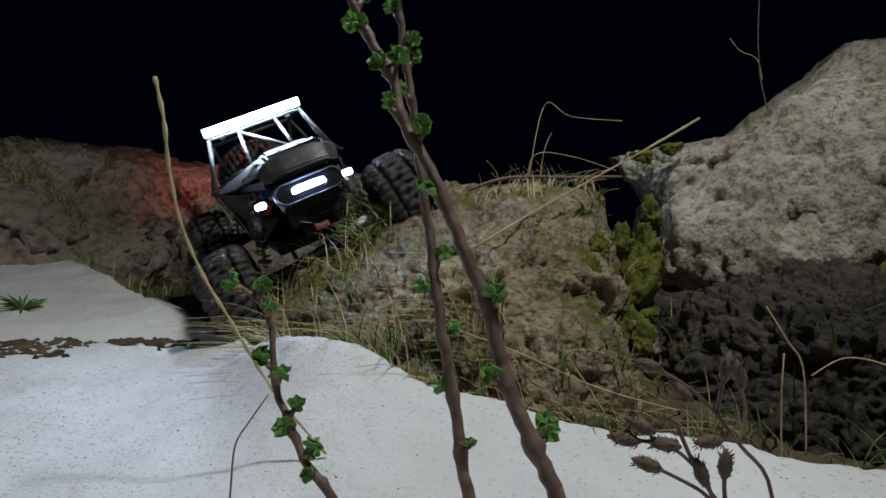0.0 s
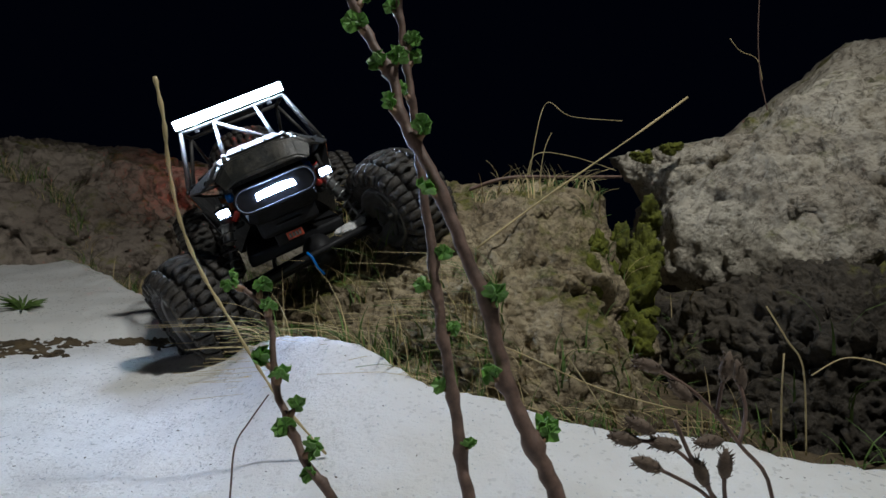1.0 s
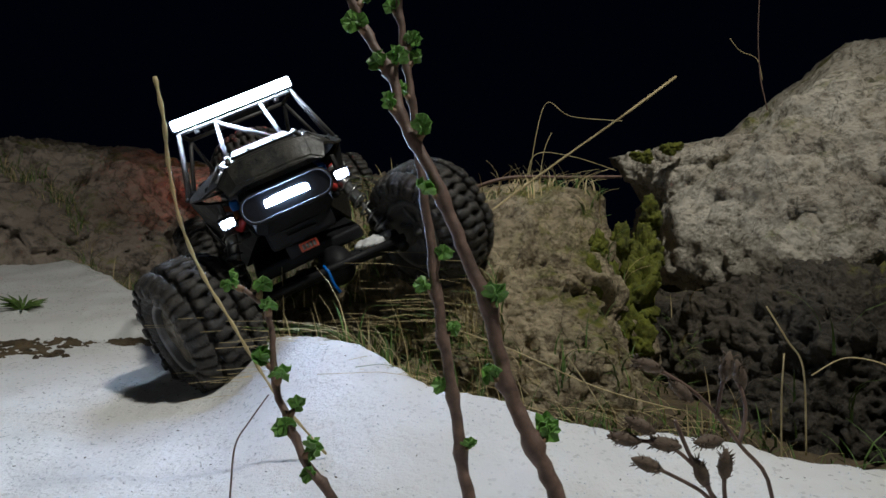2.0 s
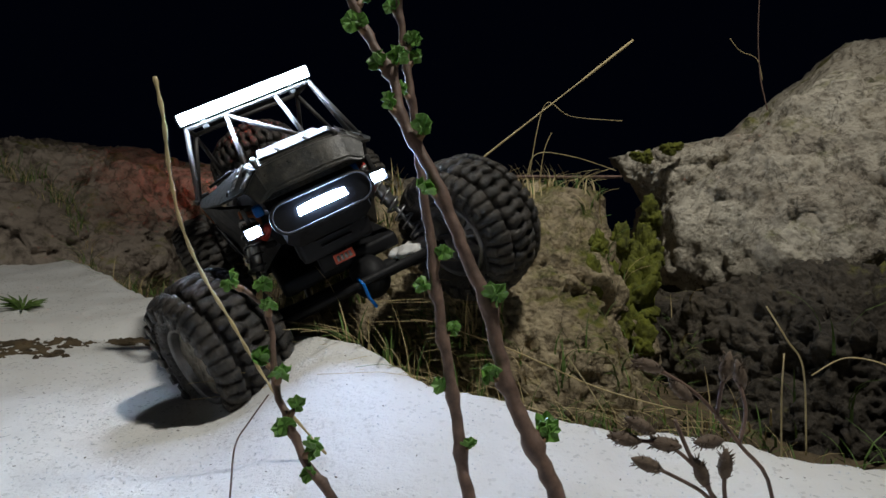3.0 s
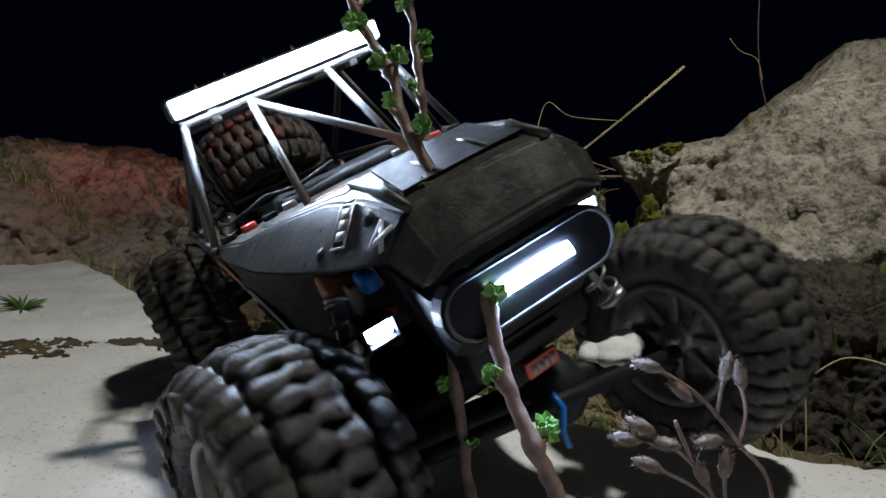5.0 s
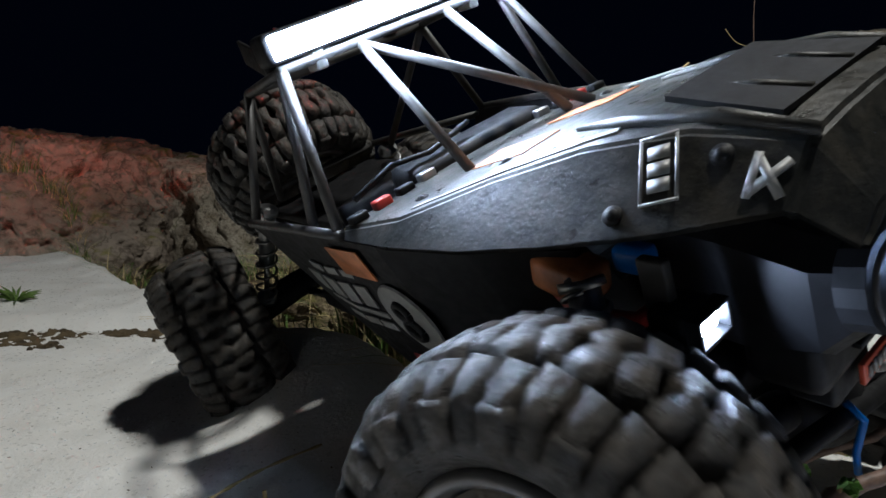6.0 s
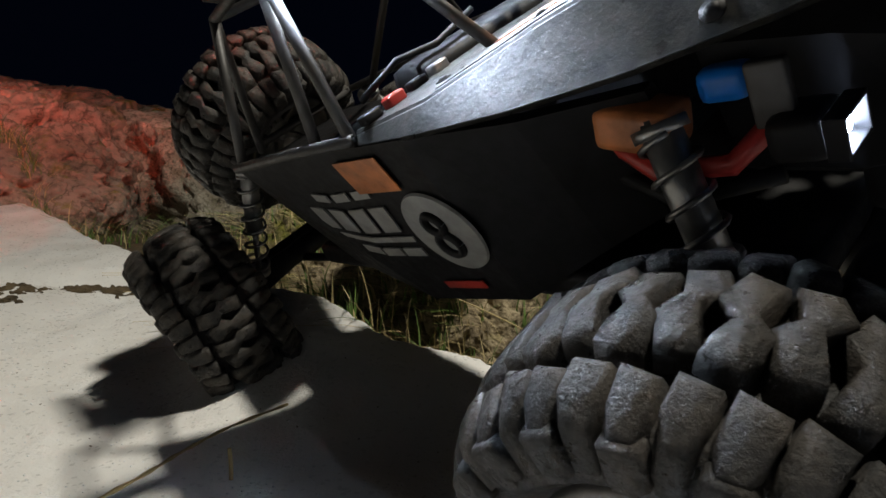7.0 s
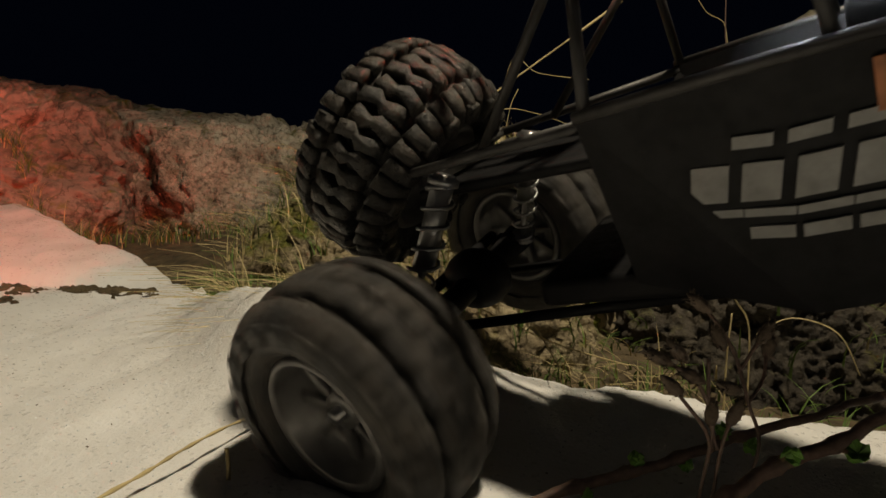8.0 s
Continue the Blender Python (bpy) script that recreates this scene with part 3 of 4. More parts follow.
block(bm, (0.090, 0.006, 0.016), TAIL, 0.002)
housing = part("tail_light_housing", bm, MATT, truck)
for s in (-1, 1):
    at = TAIL @ Matrix.Translation((s * 0.030, 0, 0))
    bm = bmesh.new()
    block(bm, (0.016, 0.004, 0.008), at @ Matrix.Translation((0, 0.005, 0)), 0.0015)
    part("tail_light", bm, LED_RED, housing, "red tail light, switched on")
    # added plates, not truck parts: they narrow the red beam
    for size, place in (((0.026, 0.026, 0.002), (0, 0.013, 0.0080)), ((0.026, 0.031, 0.002), (0, 0.0155, -0.0080)), ((0.002, 0.058, 0.016), (-0.013, 0.029, 0)), ((0.002, 0.058, 0.016), (0.013, 0.029, 0))):
        bm = bmesh.new()
        block(bm, size, at @ Matrix.Translation(place), 0.0005)
        part("beam_baffle", bm, MATT, housing)

# nose details: grille slats, red plate with unreadable marks, black chin
bm = bmesh.new()
block(bm, (0.066, 0.026, 0.024), Matrix.Translation((0, -0.176, 0.040)), 0.005)
chin = part("chin", bm, MATT, truck, "black plastic chin with a winch")
bm = bmesh.new()
block(bm, (0.026, 0.016, 0.014), Matrix.Translation((-0.008, -0.178, 0.022)), 0.002)
part("winch", bm, MATT, chin)
bm = bmesh.new()
block(bm, (0.018, 0.002, 0.0085), Matrix.Translation((0.0, -0.189, 0.0225)), 0.0006)
tag = part("plate", bm, PLATE, truck, "small red plate with pale marks")
bm = bmesh.new()
for k in range(4):
    block(bm, (0.0026, 0.0006, 0.0048), Matrix.Translation((-0.0054 + k * 0.0036, -0.1904, 0.0225)))
part("marks", bm, WHITE, tag)
for k in range(3):
    bm = bmesh.new()
    block(bm, (0.040 - 0.006 * k, 0.003, 0.0022), Matrix.Translation((0, -0.1905, 0.050 - 0.006 * k)), 0.0006)
    part("grille_slat", bm, MATT, chin)

# hood trim: worn pale edges, stripe, box label, cross mark, screws, orange panel
for s in (-1, 1):
    bm = bmesh.new()
    for k in range(7):
        f = k / 6
        x = s * (0.068 - 0.030 * f)
        plate(bm, [(-0.0022, -0.0068), (0.0022, -0.0068), (0.0022, 0.0068 - 0.004 * (k % 2)), (-0.0022, 0.0068)], 0.0005, hood_frame(x, -0.060 - 0.070 * f) @ Matrix.Rotation(s * radians(-24), 4, "Z"))
    part("stripe", bm, WHITE, hood, "worn white lettering shapes along the hood ridge", smooth=False)
    bm = bmesh.new()
    m = hood_frame(s * 0.050, -0.160) @ Matrix.Rotation(radians(-18 * s), 4, "Z")
    for w, h, x, y in ((0.022, 0.0009, 0, 0.0055), (0.022, 0.0009, 0, -0.0055), (0.0009, 0.012, -0.0105, 0), (0.0009, 0.012, 0.0105, 0)):
        block(bm, (w, h, 0.0005), m @ Matrix.Translation((x, y, 0)))
    for k in range(3):
        block(bm, (0.0042, 0.0066, 0.0005), m @ Matrix.Translation((-0.0052 + 0.0052 * k, 0, 0)))
    part("decal", bm, WHITE, hood, "white box decal with unreadable marks")
    bm = bmesh.new()
    m = hood_frame(s * 0.046, -0.189)
    for a in (38, -38):
        block(bm, (0.013, 0.0026, 0.0006), m @ Matrix.Rotation(radians(a), 4, "Z"))
    block(bm, (0.013, 0.0022, 0.0006), m @ Matrix.Translation((0, 0.004, 0)))
    part("decal", bm, WHITE, hood, "white cross-shaped mark")
    bm = bmesh.new()
    block(bm, (0.022, 0.040, 0.0008), hood_frame(s * 0.026, -0.070), 0.0003)
    part("decal", bm, ORANGE, hood, "faded orange hood decal")
    for x, y in ((0.062, -0.048), (0.040, -0.082), (0.062, -0.150), (0.044, -0.176)):
        bm = bmesh.new()
        bmesh.ops.create_uvsphere(bm, u_segments=12, v_segments=7, radius=0.0022, matrix=hood_frame(s * x, y, 0.0004) @ Matrix.Diagonal((1, 1, 0.6, 1)))
        bmesh.ops.create_cone(bm, cap_ends=True, segments=14, radius1=0.0034, radius2=0.0032, depth=0.0008, matrix=hood_frame(s * x, y, 0.0003))
        part("screw", bm, MATT, hood)
    # loose fittings along the cowl, a red clip among them
    for k in range(4):
        bm = bmesh.new()
        block(bm, (0.009, 0.006, 0.004 + 0.001 * (k % 2)), hood_frame(s * (0.082 - 0.014 * k), -0.024 + 0.001 * k, 0.002), 0.0012)
        part("clip", bm, REDP if k == 1 else STEEL if k % 2 else MATT, hood)

# side panels with number disc and bars for the lettering
PANEL = [(y, wl, zl, wt, zt) for y, wl, zl, wt, zt in TUB]


def on_panel(s, y, h):
    """A place on the sloping side panel, h of the way up."""
    wl, zl, wt, zt = lerp_table(PANEL, y)
    return Vector((s * (wl + (wt - wl) * h), y, zl + (zt - zl) * h))


def side_frame(s, y, h):
    """A frame on the sloping side: x along it, y up the panel, z outwards."""
    up = (on_panel(s, y, h + 0.1) - on_panel(s, y, h - 0.1)).normalized()
    fwd = (on_panel(s, y + 0.004, h) - on_panel(s, y - 0.004, h)).normalized() * s
    out = fwd.cross(up).normalized()
    m = Matrix((fwd, up, out)).transposed().to_4x4()
    m.translation = on_panel(s, y, h) + out * 0.0018
    return m


for s in (-1, 1):
    bm = bmesh.new()
    m = side_frame(s, -0.030, 0.50)
    bmesh.ops.create_cone(bm, cap_ends=True, segments=36, radius1=0.020, radius2=0.0196, depth=0.0012, matrix=m @ Matrix.Diagonal((1, 1.15, 1, 1)))
    disc = part("number_disc", bm, WHITE, truck, "white disc with a black number eight", smooth=False)
    bm = bmesh.new()
    for cy, r in ((0.0065, 0.0052), (-0.0058, 0.0064)):
        pts = [m @ Vector((r * math.cos(a) * 0.9, cy + r * math.sin(a), 0.0012)) for a in (2 * math.pi * k / 20 for k in range(21))]
        tube(bm, pts, 0.0020, 6, False)
    part("number", bm, MATT, disc)
    for k in range(4):
        m = side_frame(s, 0.004 + 0.0175 * k, 0.58)
        shapes = [[(-0.0085, -0.006), (0.0045, -0.006), (0.0080, 0.010), (-0.0050, 0.010)], [(-0.0085, -0.013), (0.0085, -0.013), (0.0090, -0.0095), (-0.0080, -0.0095)],
                  [(-0.0080, -0.023), (0.0070, -0.023), (0.0075, -0.0175), (-0.0075, -0.0175)], [(-0.0075, 0.016), (0.0055, 0.016), (0.0065, 0.021), (-0.0065, 0.021)]]
        for shape in shapes[:4 if k < 3 else 2]:
            bm = bmesh.new()
            plate(bm, shape, 0.0008, m)
            part("decal", bm, WHITE, truck, "worn grey-white lettering shape on the side panel", smooth=False)
    bm = bmesh.new()
    block(bm, (0.030, 0.018, 0.0008), side_frame(s, -0.012, 0.86), 0.0002)
    part("decal", bm, ORANGE, truck, "faded orange side decal")
    bm = bmesh.new()
    block(bm, (0.030, 0.005, 0.0008), side_frame(s, -0.012, 0.14), 0.0002)
    part("decal", bm, REDP, truck, "red side decal")

# inside the tub: seats and boxes of the electronics
for x in (-0.034, 0.034):
    bm = bmesh.new()
    block(bm, (0.044, 0.040, 0.016), Matrix.Translation((x, 0.030, 0.050)), 0.005)
    block(bm, (0.044, 0.012, 0.034), Matrix.Translation((x, 0.056, 0.070)) @ Matrix.Rotation(radians(-10), 4, "X"), 0.005)
    part("seat", bm, MATT, truck)
bm = bmesh.new()
block(bm, (0.09, 0.028, 0.018), Matrix.Translation((0, -0.006, 0.098)), 0.006)
dash = part("dashboard", bm, MATT, truck)
bm = bmesh.new()
tube(bm, [(-0.075, -0.012, 0.106), (-0.05, -0.010, 0.112), (-0.03, -0.014, 0.110), (0.0, -0.010, 0.114)], 0.0016, 6)
part("cable", bm, MATT, dash)
for s in (-1, 1):
    for mat, r, pts in ((REDP, 0.0036, [(0.052, -0.100, 0.070), (0.056, -0.118, 0.058), (0.050, -0.138, 0.056), (0.044, -0.150, 0.066)]), (MATT, 0.003, [(0.050, -0.090, 0.060), (0.054, -0.120, 0.046), (0.046, -0.150, 0.050)])):
        bm = bmesh.new()
        tube(bm, [(s * x, y, z) for x, y, z in pts], r, 8)
        part("cable", bm, mat, truck)
    bm = bmesh.new()
    block(bm, (0.016, 0.026, 0.014), Matrix.Translation((s * 0.054, -0.116, 0.074)) @ Matrix.Rotation(radians(12), 4, "X"), 0.003)
    part("connector", bm, REDP if s > 0 else ORANGE, truck, "orange plastic connector under the hood")
    bm = bmesh.new()
    block(bm, (0.009, 0.014, 0.010), Matrix.Translation((s * 0.046, -0.140, 0.080)), 0.003)
    part("connector", bm, BLUE, truck, "blue plastic connector under the hood")
bm = bmesh.new()
block(bm, (0.115, 0.30, 0.014), Matrix.Translation((0, 0.0, 0.006)), 0.004)
part("chassis_plate", bm, MATT, truck)
bm = bmesh.new()
block(bm, (0.05, 0.05, 0.03), Matrix.Translation((0, 0.05, -0.004)), 0.008)
part("gearbox", bm, MATT, truck)
bm = bmesh.new()
block(bm, (0.10, 0.12, 0.006), Matrix.Translation((0, 0.150, 0.066)), 0.002)
part("rear_rack", bm, MATT, truck)


def build_axle(name, y, front):
    ax = new(name)
    ax.parent = truck
    bm = bmesh.new()
    tube(bm, [(-0.088, 0, 0), (-0.05, 0, 0), (-0.02, 0, 0.0), (0.02, 0, 0.0), (0.05, 0, 0), (0.088, 0, 0)], [0.011, 0.008, 0.0085, 0.0085, 0.008, 0.011], 12)
    part("axle_tube", bm, MATT, ax, "black axle tube with snow on it")
    bm = bmesh.new()
    bmesh.ops.create_uvsphere(bm, u_segments=18, v_segments=12, radius=0.021, matrix=Matrix.Translation((0.018, 0, 0)) @ Matrix.Diagonal((0.9, 1.15, 1, 1)))
    part("differential", bm, MATT, ax)
    bm = bmesh.new()
    d = -0.022 if front else 0.022
    tube(bm, [(-0.090, d, 0.004), (0.090, d, 0.004)], 0.0042, 10)
    part("steering_link", bm, MATT, ax, "grey metal tie rod")
    for s in (-1, 1):
        bm = bmesh.new()
        tube(bm, [(s * 0.086, d, -0.006), (s * 0.084, d * 0.4, 0.002)], 0.006, 8)
        part("knuckle", bm, MATT, ax)
    for s in (-1, 1):
        bm = bmesh.new()
        tube(bm, [(s * 0.040, 0, -0.006), (s * 0.030, -y * 0.78, 0.002)], 0.0032, 8)
        part("link", bm, STEEL if front else MATT, ax)
    if front:
        bm = bmesh.new()
        tube(bm, [(0.004, d, 0.010), (0.006, d - 0.006, 0.004), (0.006, d - 0.004, -0.010), (0.009, d - 0.004, -0.020)], 0.0016, 6)
        part("cable_tie", bm, BLUE, ax, "blue cable tie")
        for k, (x, r) in enumerate([(0.062, 0.010), (0.072, 0.008), (0.052, 0.007), (0.079, 0.006)]):
            bm = bmesh.new()
            bmesh.ops.create_icosphere(bm, subdivisions=3, radius=r, matrix=Matrix.Translation((x, -0.006 + 0.004 * k, 0.008)) @ Matrix.Diagonal((1.4, 1.2, 0.7, 1)))
            for v in bm.verts:
                v.co += v.normal * 0.003 * noise.noise(v.co * 130)
            part("snow_lump", bm, SNOW, ax, "lump of packed snow")
    return ax


def build_shock(y, s):
    top, low = Vector((s * 0.056, y * 0.80, 0.076)), Vector((s * 0.080, y * 0.97, -0.006))
    d = low - top
    bm = bmesh.new()
    tube(bm, [top, top + d * 0.55], 0.0062, 12)
    tube(bm, [top + d * 0.5, low], 0.0022, 8)
    tube(bm, [top + d * 0.02, top + d * 0.06], 0.0085, 12)
    tube(bm, [top + d * 0.90, top + d * 0.94], 0.0085, 12)
    sh = part("shock", bm, STEEL, truck, "grey shock absorber with a dark coil spring")
    bm = bmesh.new()
    a, b = d.orthogonal().normalized(), d.cross(d.orthogonal()).normalized()
    pts = [top + d * (0.06 + 0.84 * k / 90) + (a * math.cos(k * 0.5) + b * math.sin(k * 0.5)) * 0.0078 for k in range(91)]
    tube(bm, pts, 0.0011, 6)
    part("spring", bm, STEEL, sh)


front_axle = build_axle("front_axle", FRONT, True)
rear_axle = build_axle("rear_axle", REAR, False)
for s in (-1, 1):
    build_shock(FRONT, s), build_shock(REAR, s)
wheels = {}
first = build_wheel(truck)
wheels["FR"] = first
for key in ("FL", "RR", "RL"):
    wheels[key] = copy_thing(first, Matrix.Identity(4))
spare = copy_thing(first, pose(0, 0.248, 0.086, 0, -45, 90))
bm = bmesh.new()
bmesh.ops.create_cone(bm, cap_ends=True, segments=32, radius1=0.031, radius2=0.029, depth=0.004, matrix=Matrix.Translation((-0.020, 0, 0)) @ Matrix.Rotation(radians(90), 4, "Y"))
bmesh.ops.subdivide_edges(bm, edges=bm.edges, cuts=2, use_grid_fill=True)
for v in bm.verts:
    v.co.x += 0.0016 * noise.noise(v.co * 90)
part("packed_snow", bm, ROCK_PALE, first, "grey slush packed into the rim")
spare.name = "spare_wheel"
spare["label"] = "spare tyre strapped on the rear rack"

# ---- motion of the truck: seconds, place, turn ----
TRUCK = [(0, -0.215, 0.961, 0.180, 6.7, -23.8, 20.3), (0.5, -0.207, 0.846, 0.171, 9.1, -24.7, 16.5), (1, -0.211, 0.860, 0.175, 9.5, -24.9, 15.0),
         (1.5, -0.201, 0.825, 0.168, 8.8, -25.5, 14.8), (3, -0.143, 0.716, 0.154, 10.0, -25.8, 16.8), (3.3, -0.141, 0.705, 0.152, 10.2, -26.1, 17.7),
         (3.5, -0.128, 0.701, 0.147, 9.8, -26.8, 19.0), (4, -0.058, 0.551, 0.112, 13.7, -24.9, 26.1), (4.2, -0.050, 0.525, 0.109, 13.6, -25.8, 25.2),
         (5.3, -0.017, 0.436, 0.110, 10.0, -27.8, 23.6), (5.5, 0.007, 0.420, 0.107, 9.1, -27.3, 28.4), (6, 0.046, 0.373, 0.112, 7.6, -27.8, 31.6),
         (6.15, 0.048, 0.370, 0.113, 7.2, -28.0, 31.7), (6.5, 0.067, 0.321, 0.139, 0.1, -33.3, 34.1), (7, 0.072, 0.335, 0.144, -1.1, -34.1, 36.5),
         (7.2, 0.074, 0.333, 0.144, -1.2, -34.1, 36.8), (7.5, 0.112, 0.273, 0.164, -11.6, -34.3, 48.3), (7.8, 0.203, 0.275, 0.137, -9.5, -17.3, 53.6), (8, 0.219, 0.270, 0.143, -10.5, -17.4, 55.8)]
# seconds, roll of the front axle, of the rear axle, steering of the front, of the rear wheels
AXLES = [(0.0, 7.6, 0, -5, 0), (0.5, 0, 0, 15, 0), (1.0, 4.0, 0, 22, 0), (1.5, -2.6, 0, 25, 0), (3.0, -0.4, 0, 25, 0), (3.3, -3.5, 0, 20, 0), (3.6, -6, 0, 8, 0), (4.0, -16.8, -1, -12, 0), (4.2, -15, -0.4, -8, 0),
         (5.2, -14.5, 0, 18, -5), (5.5, -19, 1, 18, -8), (6.0, -17.6, 1, 17, -10), (6.15, -17.4, 1, 17, -10), (6.5, -7, -1, 10, -10), (7.0, -4, 0, 8, -10), (7.2, -4, 0, 8, -10), (7.5, -2, 0, 12, -6), (7.8, 0, 2, 20, -8), (8.0, 0, 3.7, 15, -8)]
# seconds, turns of the wheels in degrees, forwards
SPIN = [(0.0, 0), (0.5, 80), (1.0, 75), (1.5, 120), (2.8, 215), (3.2, 240), (3.6, 350), (3.9, 480), (4.0, 500), (4.2, 505), (5.2, 610), (5.8, 760), (6.0, 790), (6.15, 795), (6.5, 860), (6.7, 880), (7.15, 890), (7.4, 960), (7.7, 1090), (8.0, 1270)]


SWAYING = []


def motions():
    walk(truck, [(t, pose(*p)) for t, *p in TRUCK])
    times = [k / 10 for k in range(81)]
    walk(front_axle, [(t, pose(0, FRONT, AXLE_FRONT, 0, -lerp_table(AXLES, t)[0], 0)) for t in times[::2]])
    walk(rear_axle, [(t, pose(0, REAR, AXLE_REAR, 0, -lerp_table(AXLES, t)[1], 0)) for t in times[::2]])
    for key, wheel in wheels.items():
        rows = []
        for t in times:
            f, r, steer, back = lerp_table(AXLES, t)
            front = key[0] == "F"
            m = pose(0, FRONT if front else REAR, AXLE_FRONT if front else AXLE_REAR, 0, -(f if front else r), 0) @ pose((HALF_FRONT if front else HALF_REAR) * (1 if key[1] == "L" else -1), 0, 0, 0, 0, steer if front else back)
            rows.append((t, m @ pose(0, 0, 0, lerp_table(SPIN, t)[0] + (37 if key[1] == "L" else 0))))
        walk(wheel, rows)
    for thing, rows in SWAYING:
        walk(thing, rows)



# ---- plants ----
bpy.context.view_layer.update()
GRAPH = bpy.context.evaluated_depsgraph_get()


def ground_at(x, y, top=0.6):
    """The height of whatever lies under a place."""
    hit, place, *_ = scene.ray_cast(GRAPH, Vector((x, y, top)), Vector((0, 0, -1)))
    return place.z if hit else 0.0


def curve_points(pts, steps):
    """A smooth line through control points."""
    pts = [Vector(p) for p in pts]
    out = []
    for i in range(len(pts) - 1):
        a, b, c, d = pts[max(i - 1, 0)], pts[i], pts[i + 1], pts[min(i + 2, len(pts) - 1)]
        for k in range(steps):
            t = k / steps
            out.append(0.5 * ((2 * b) + (c - a) * t + (2 * a - 5 * b + 4 * c - d) * t * t + (3 * b - a - 3 * c + d) * t ** 3))
    return out + [pts[-1]]


def leaf_mesh(bm, m, size, rnd):
    """A small crinkled lobed leaf, folded along its midrib."""
    n, rim = 13, []
    mid = bm.verts.new(m @ Vector((0, size * 0.45, -size * 0.05)))
    for k in range(n):
        a = math.pi * (k / (n - 1)) * 1.7 - 0.35
        r = size * (0.42 + 0.10 * abs(math.sin(a * 4.5)) + rnd.uniform(-0.03, 0.03))
        x, y = r * math.cos(a), size * 0.45 + r * math.sin(a)
        rim.append(bm.verts.new(m @ Vector((x, y, abs(x) * 0.55 + size * 0.12 * math.sin(k * 2.4)))))
    rim.append(bm.verts.new(m @ Vector((0, 0, 0))))
    for p, q in zip(rim, rim[1:] + rim[:1]):
        bm.faces.new((mid, p, q))


def build_branch(name, label, pts, r0, r1, nodes, seed, leaf):
    """A budding twig. nodes: shares of the length at which leaves break from buds, with the side they point to."""
    rnd = random.Random(seed)
    base = Vector(pts[-1])
    line = [p - base for p in curve_points(pts, 6)]
    root = tagged(new(name), label, "shrub branch", group="budding shrub")
    root.matrix_basis = Matrix.Translation(base)
    for p in line[2:-2]:
        p += Vector((rnd.uniform(-1, 1), rnd.uniform(-1, 1), 0)) * r1 * 0.18
    radii = [r0 + (r1 - r0) * i / (len(line) - 1) * rnd.uniform(0.92, 1.1) for i in range(len(line))]
    for f, _ in nodes:
        i = min(len(line) - 2, int(f * (len(line) - 1)))
        radii[i] *= 1.35
    bm = bmesh.new()
    tube(bm, line, radii, 10)
    part("stem", bm, BARK, root, "brown ribbed woody stem")
    for f, side in nodes:
        i = min(len(line) - 2, int(f * (len(line) - 1)))
        p, d = line[i], (line[i] - line[i + 1]).normalized()
        out = (Vector((side, rnd.uniform(-0.7, 0.2), 0.15)) + d * 0.6).normalized()
        bm = bmesh.new()
        tube(bm, [p, p + out * leaf * 0.3, p + out * leaf * 0.62], [radii[i] * 0.9, leaf * 0.20, leaf * 0.10], 8)
        bud = part("bud", bm, BUD, root, "pinkish brown opening bud")
        for k in range(rnd.choice((2, 3, 3, 4))):
            tilt = Vector((rnd.uniform(-0.9, 0.9), rnd.uniform(-0.9, 0.5), rnd.uniform(0.1, 1.0)))
            aim = (out * 1.0 + tilt * 0.8).normalized()
            m = Matrix.Translation(p + out * leaf * 0.5) @ aim.to_track_quat("Y", "Z").to_matrix().to_4x4() @ Matrix.Rotation(rnd.uniform(0, 6.28), 4, "Y")
            bm = bmesh.new()
            leaf_mesh(bm, m, leaf * rnd.uniform(0.7, 1.1), rnd)
            ob = part("leaf", bm, LEAF, bud, smooth=False)
            mod = ob.modifiers.new("thick", "SOLIDIFY")
            mod.thickness = 0.0004
    return root


thick = build_branch("shrub_branch", "thick brown budding branch with small green leaves", [
    (-0.041, 0.27, 0.261), (-0.032, 0.27, 0.241), (-0.022, 0.265, 0.224), (-0.016, 0.26, 0.201), (-0.003, 0.255, 0.178), (0.007, 0.25, 0.152), (0.018, 0.245, 0.126),
    (0.024, 0.24, 0.099), (0.033, 0.235, 0.079), (0.042, 0.23, 0.058), (0.06, 0.22, 0.009)], 0.0018, 0.0034,
    [(0.05, 0.7), (0.10, -0.8), (0.20, -1), (0.21, 0.8), (0.29, -1), (0.34, 1), (0.44, -0.9), (0.61, 0.4), (0.70, -0.9), (0.80, 1), (0.82, 0.8)], 4, 0.0088)
slim = build_branch("shrub_branch", "slim brown budding branch with small green leaves", [
    (-0.022, 0.31, 0.278), (-0.02, 0.31, 0.255), (-0.016, 0.305, 0.229), (-0.013, 0.305, 0.207), (-0.01, 0.3, 0.182), (-0.006, 0.3, 0.156), (-0.003, 0.295, 0.129),
    (0.002, 0.29, 0.098), (0.007, 0.29, 0.067), (0.012, 0.285, 0.036), (0.024, 0.28, -0.005)], 0.0016, 0.0030,
    [(0.02, 0.6), (0.08, -0.5), (0.14, 0.9), (0.18, 0.8), (0.24, -0.6), (0.55, 0.7), (0.60, -1), (0.67, 1), (0.75, -0.7), (0.84, 1)], 9, 0.0080)
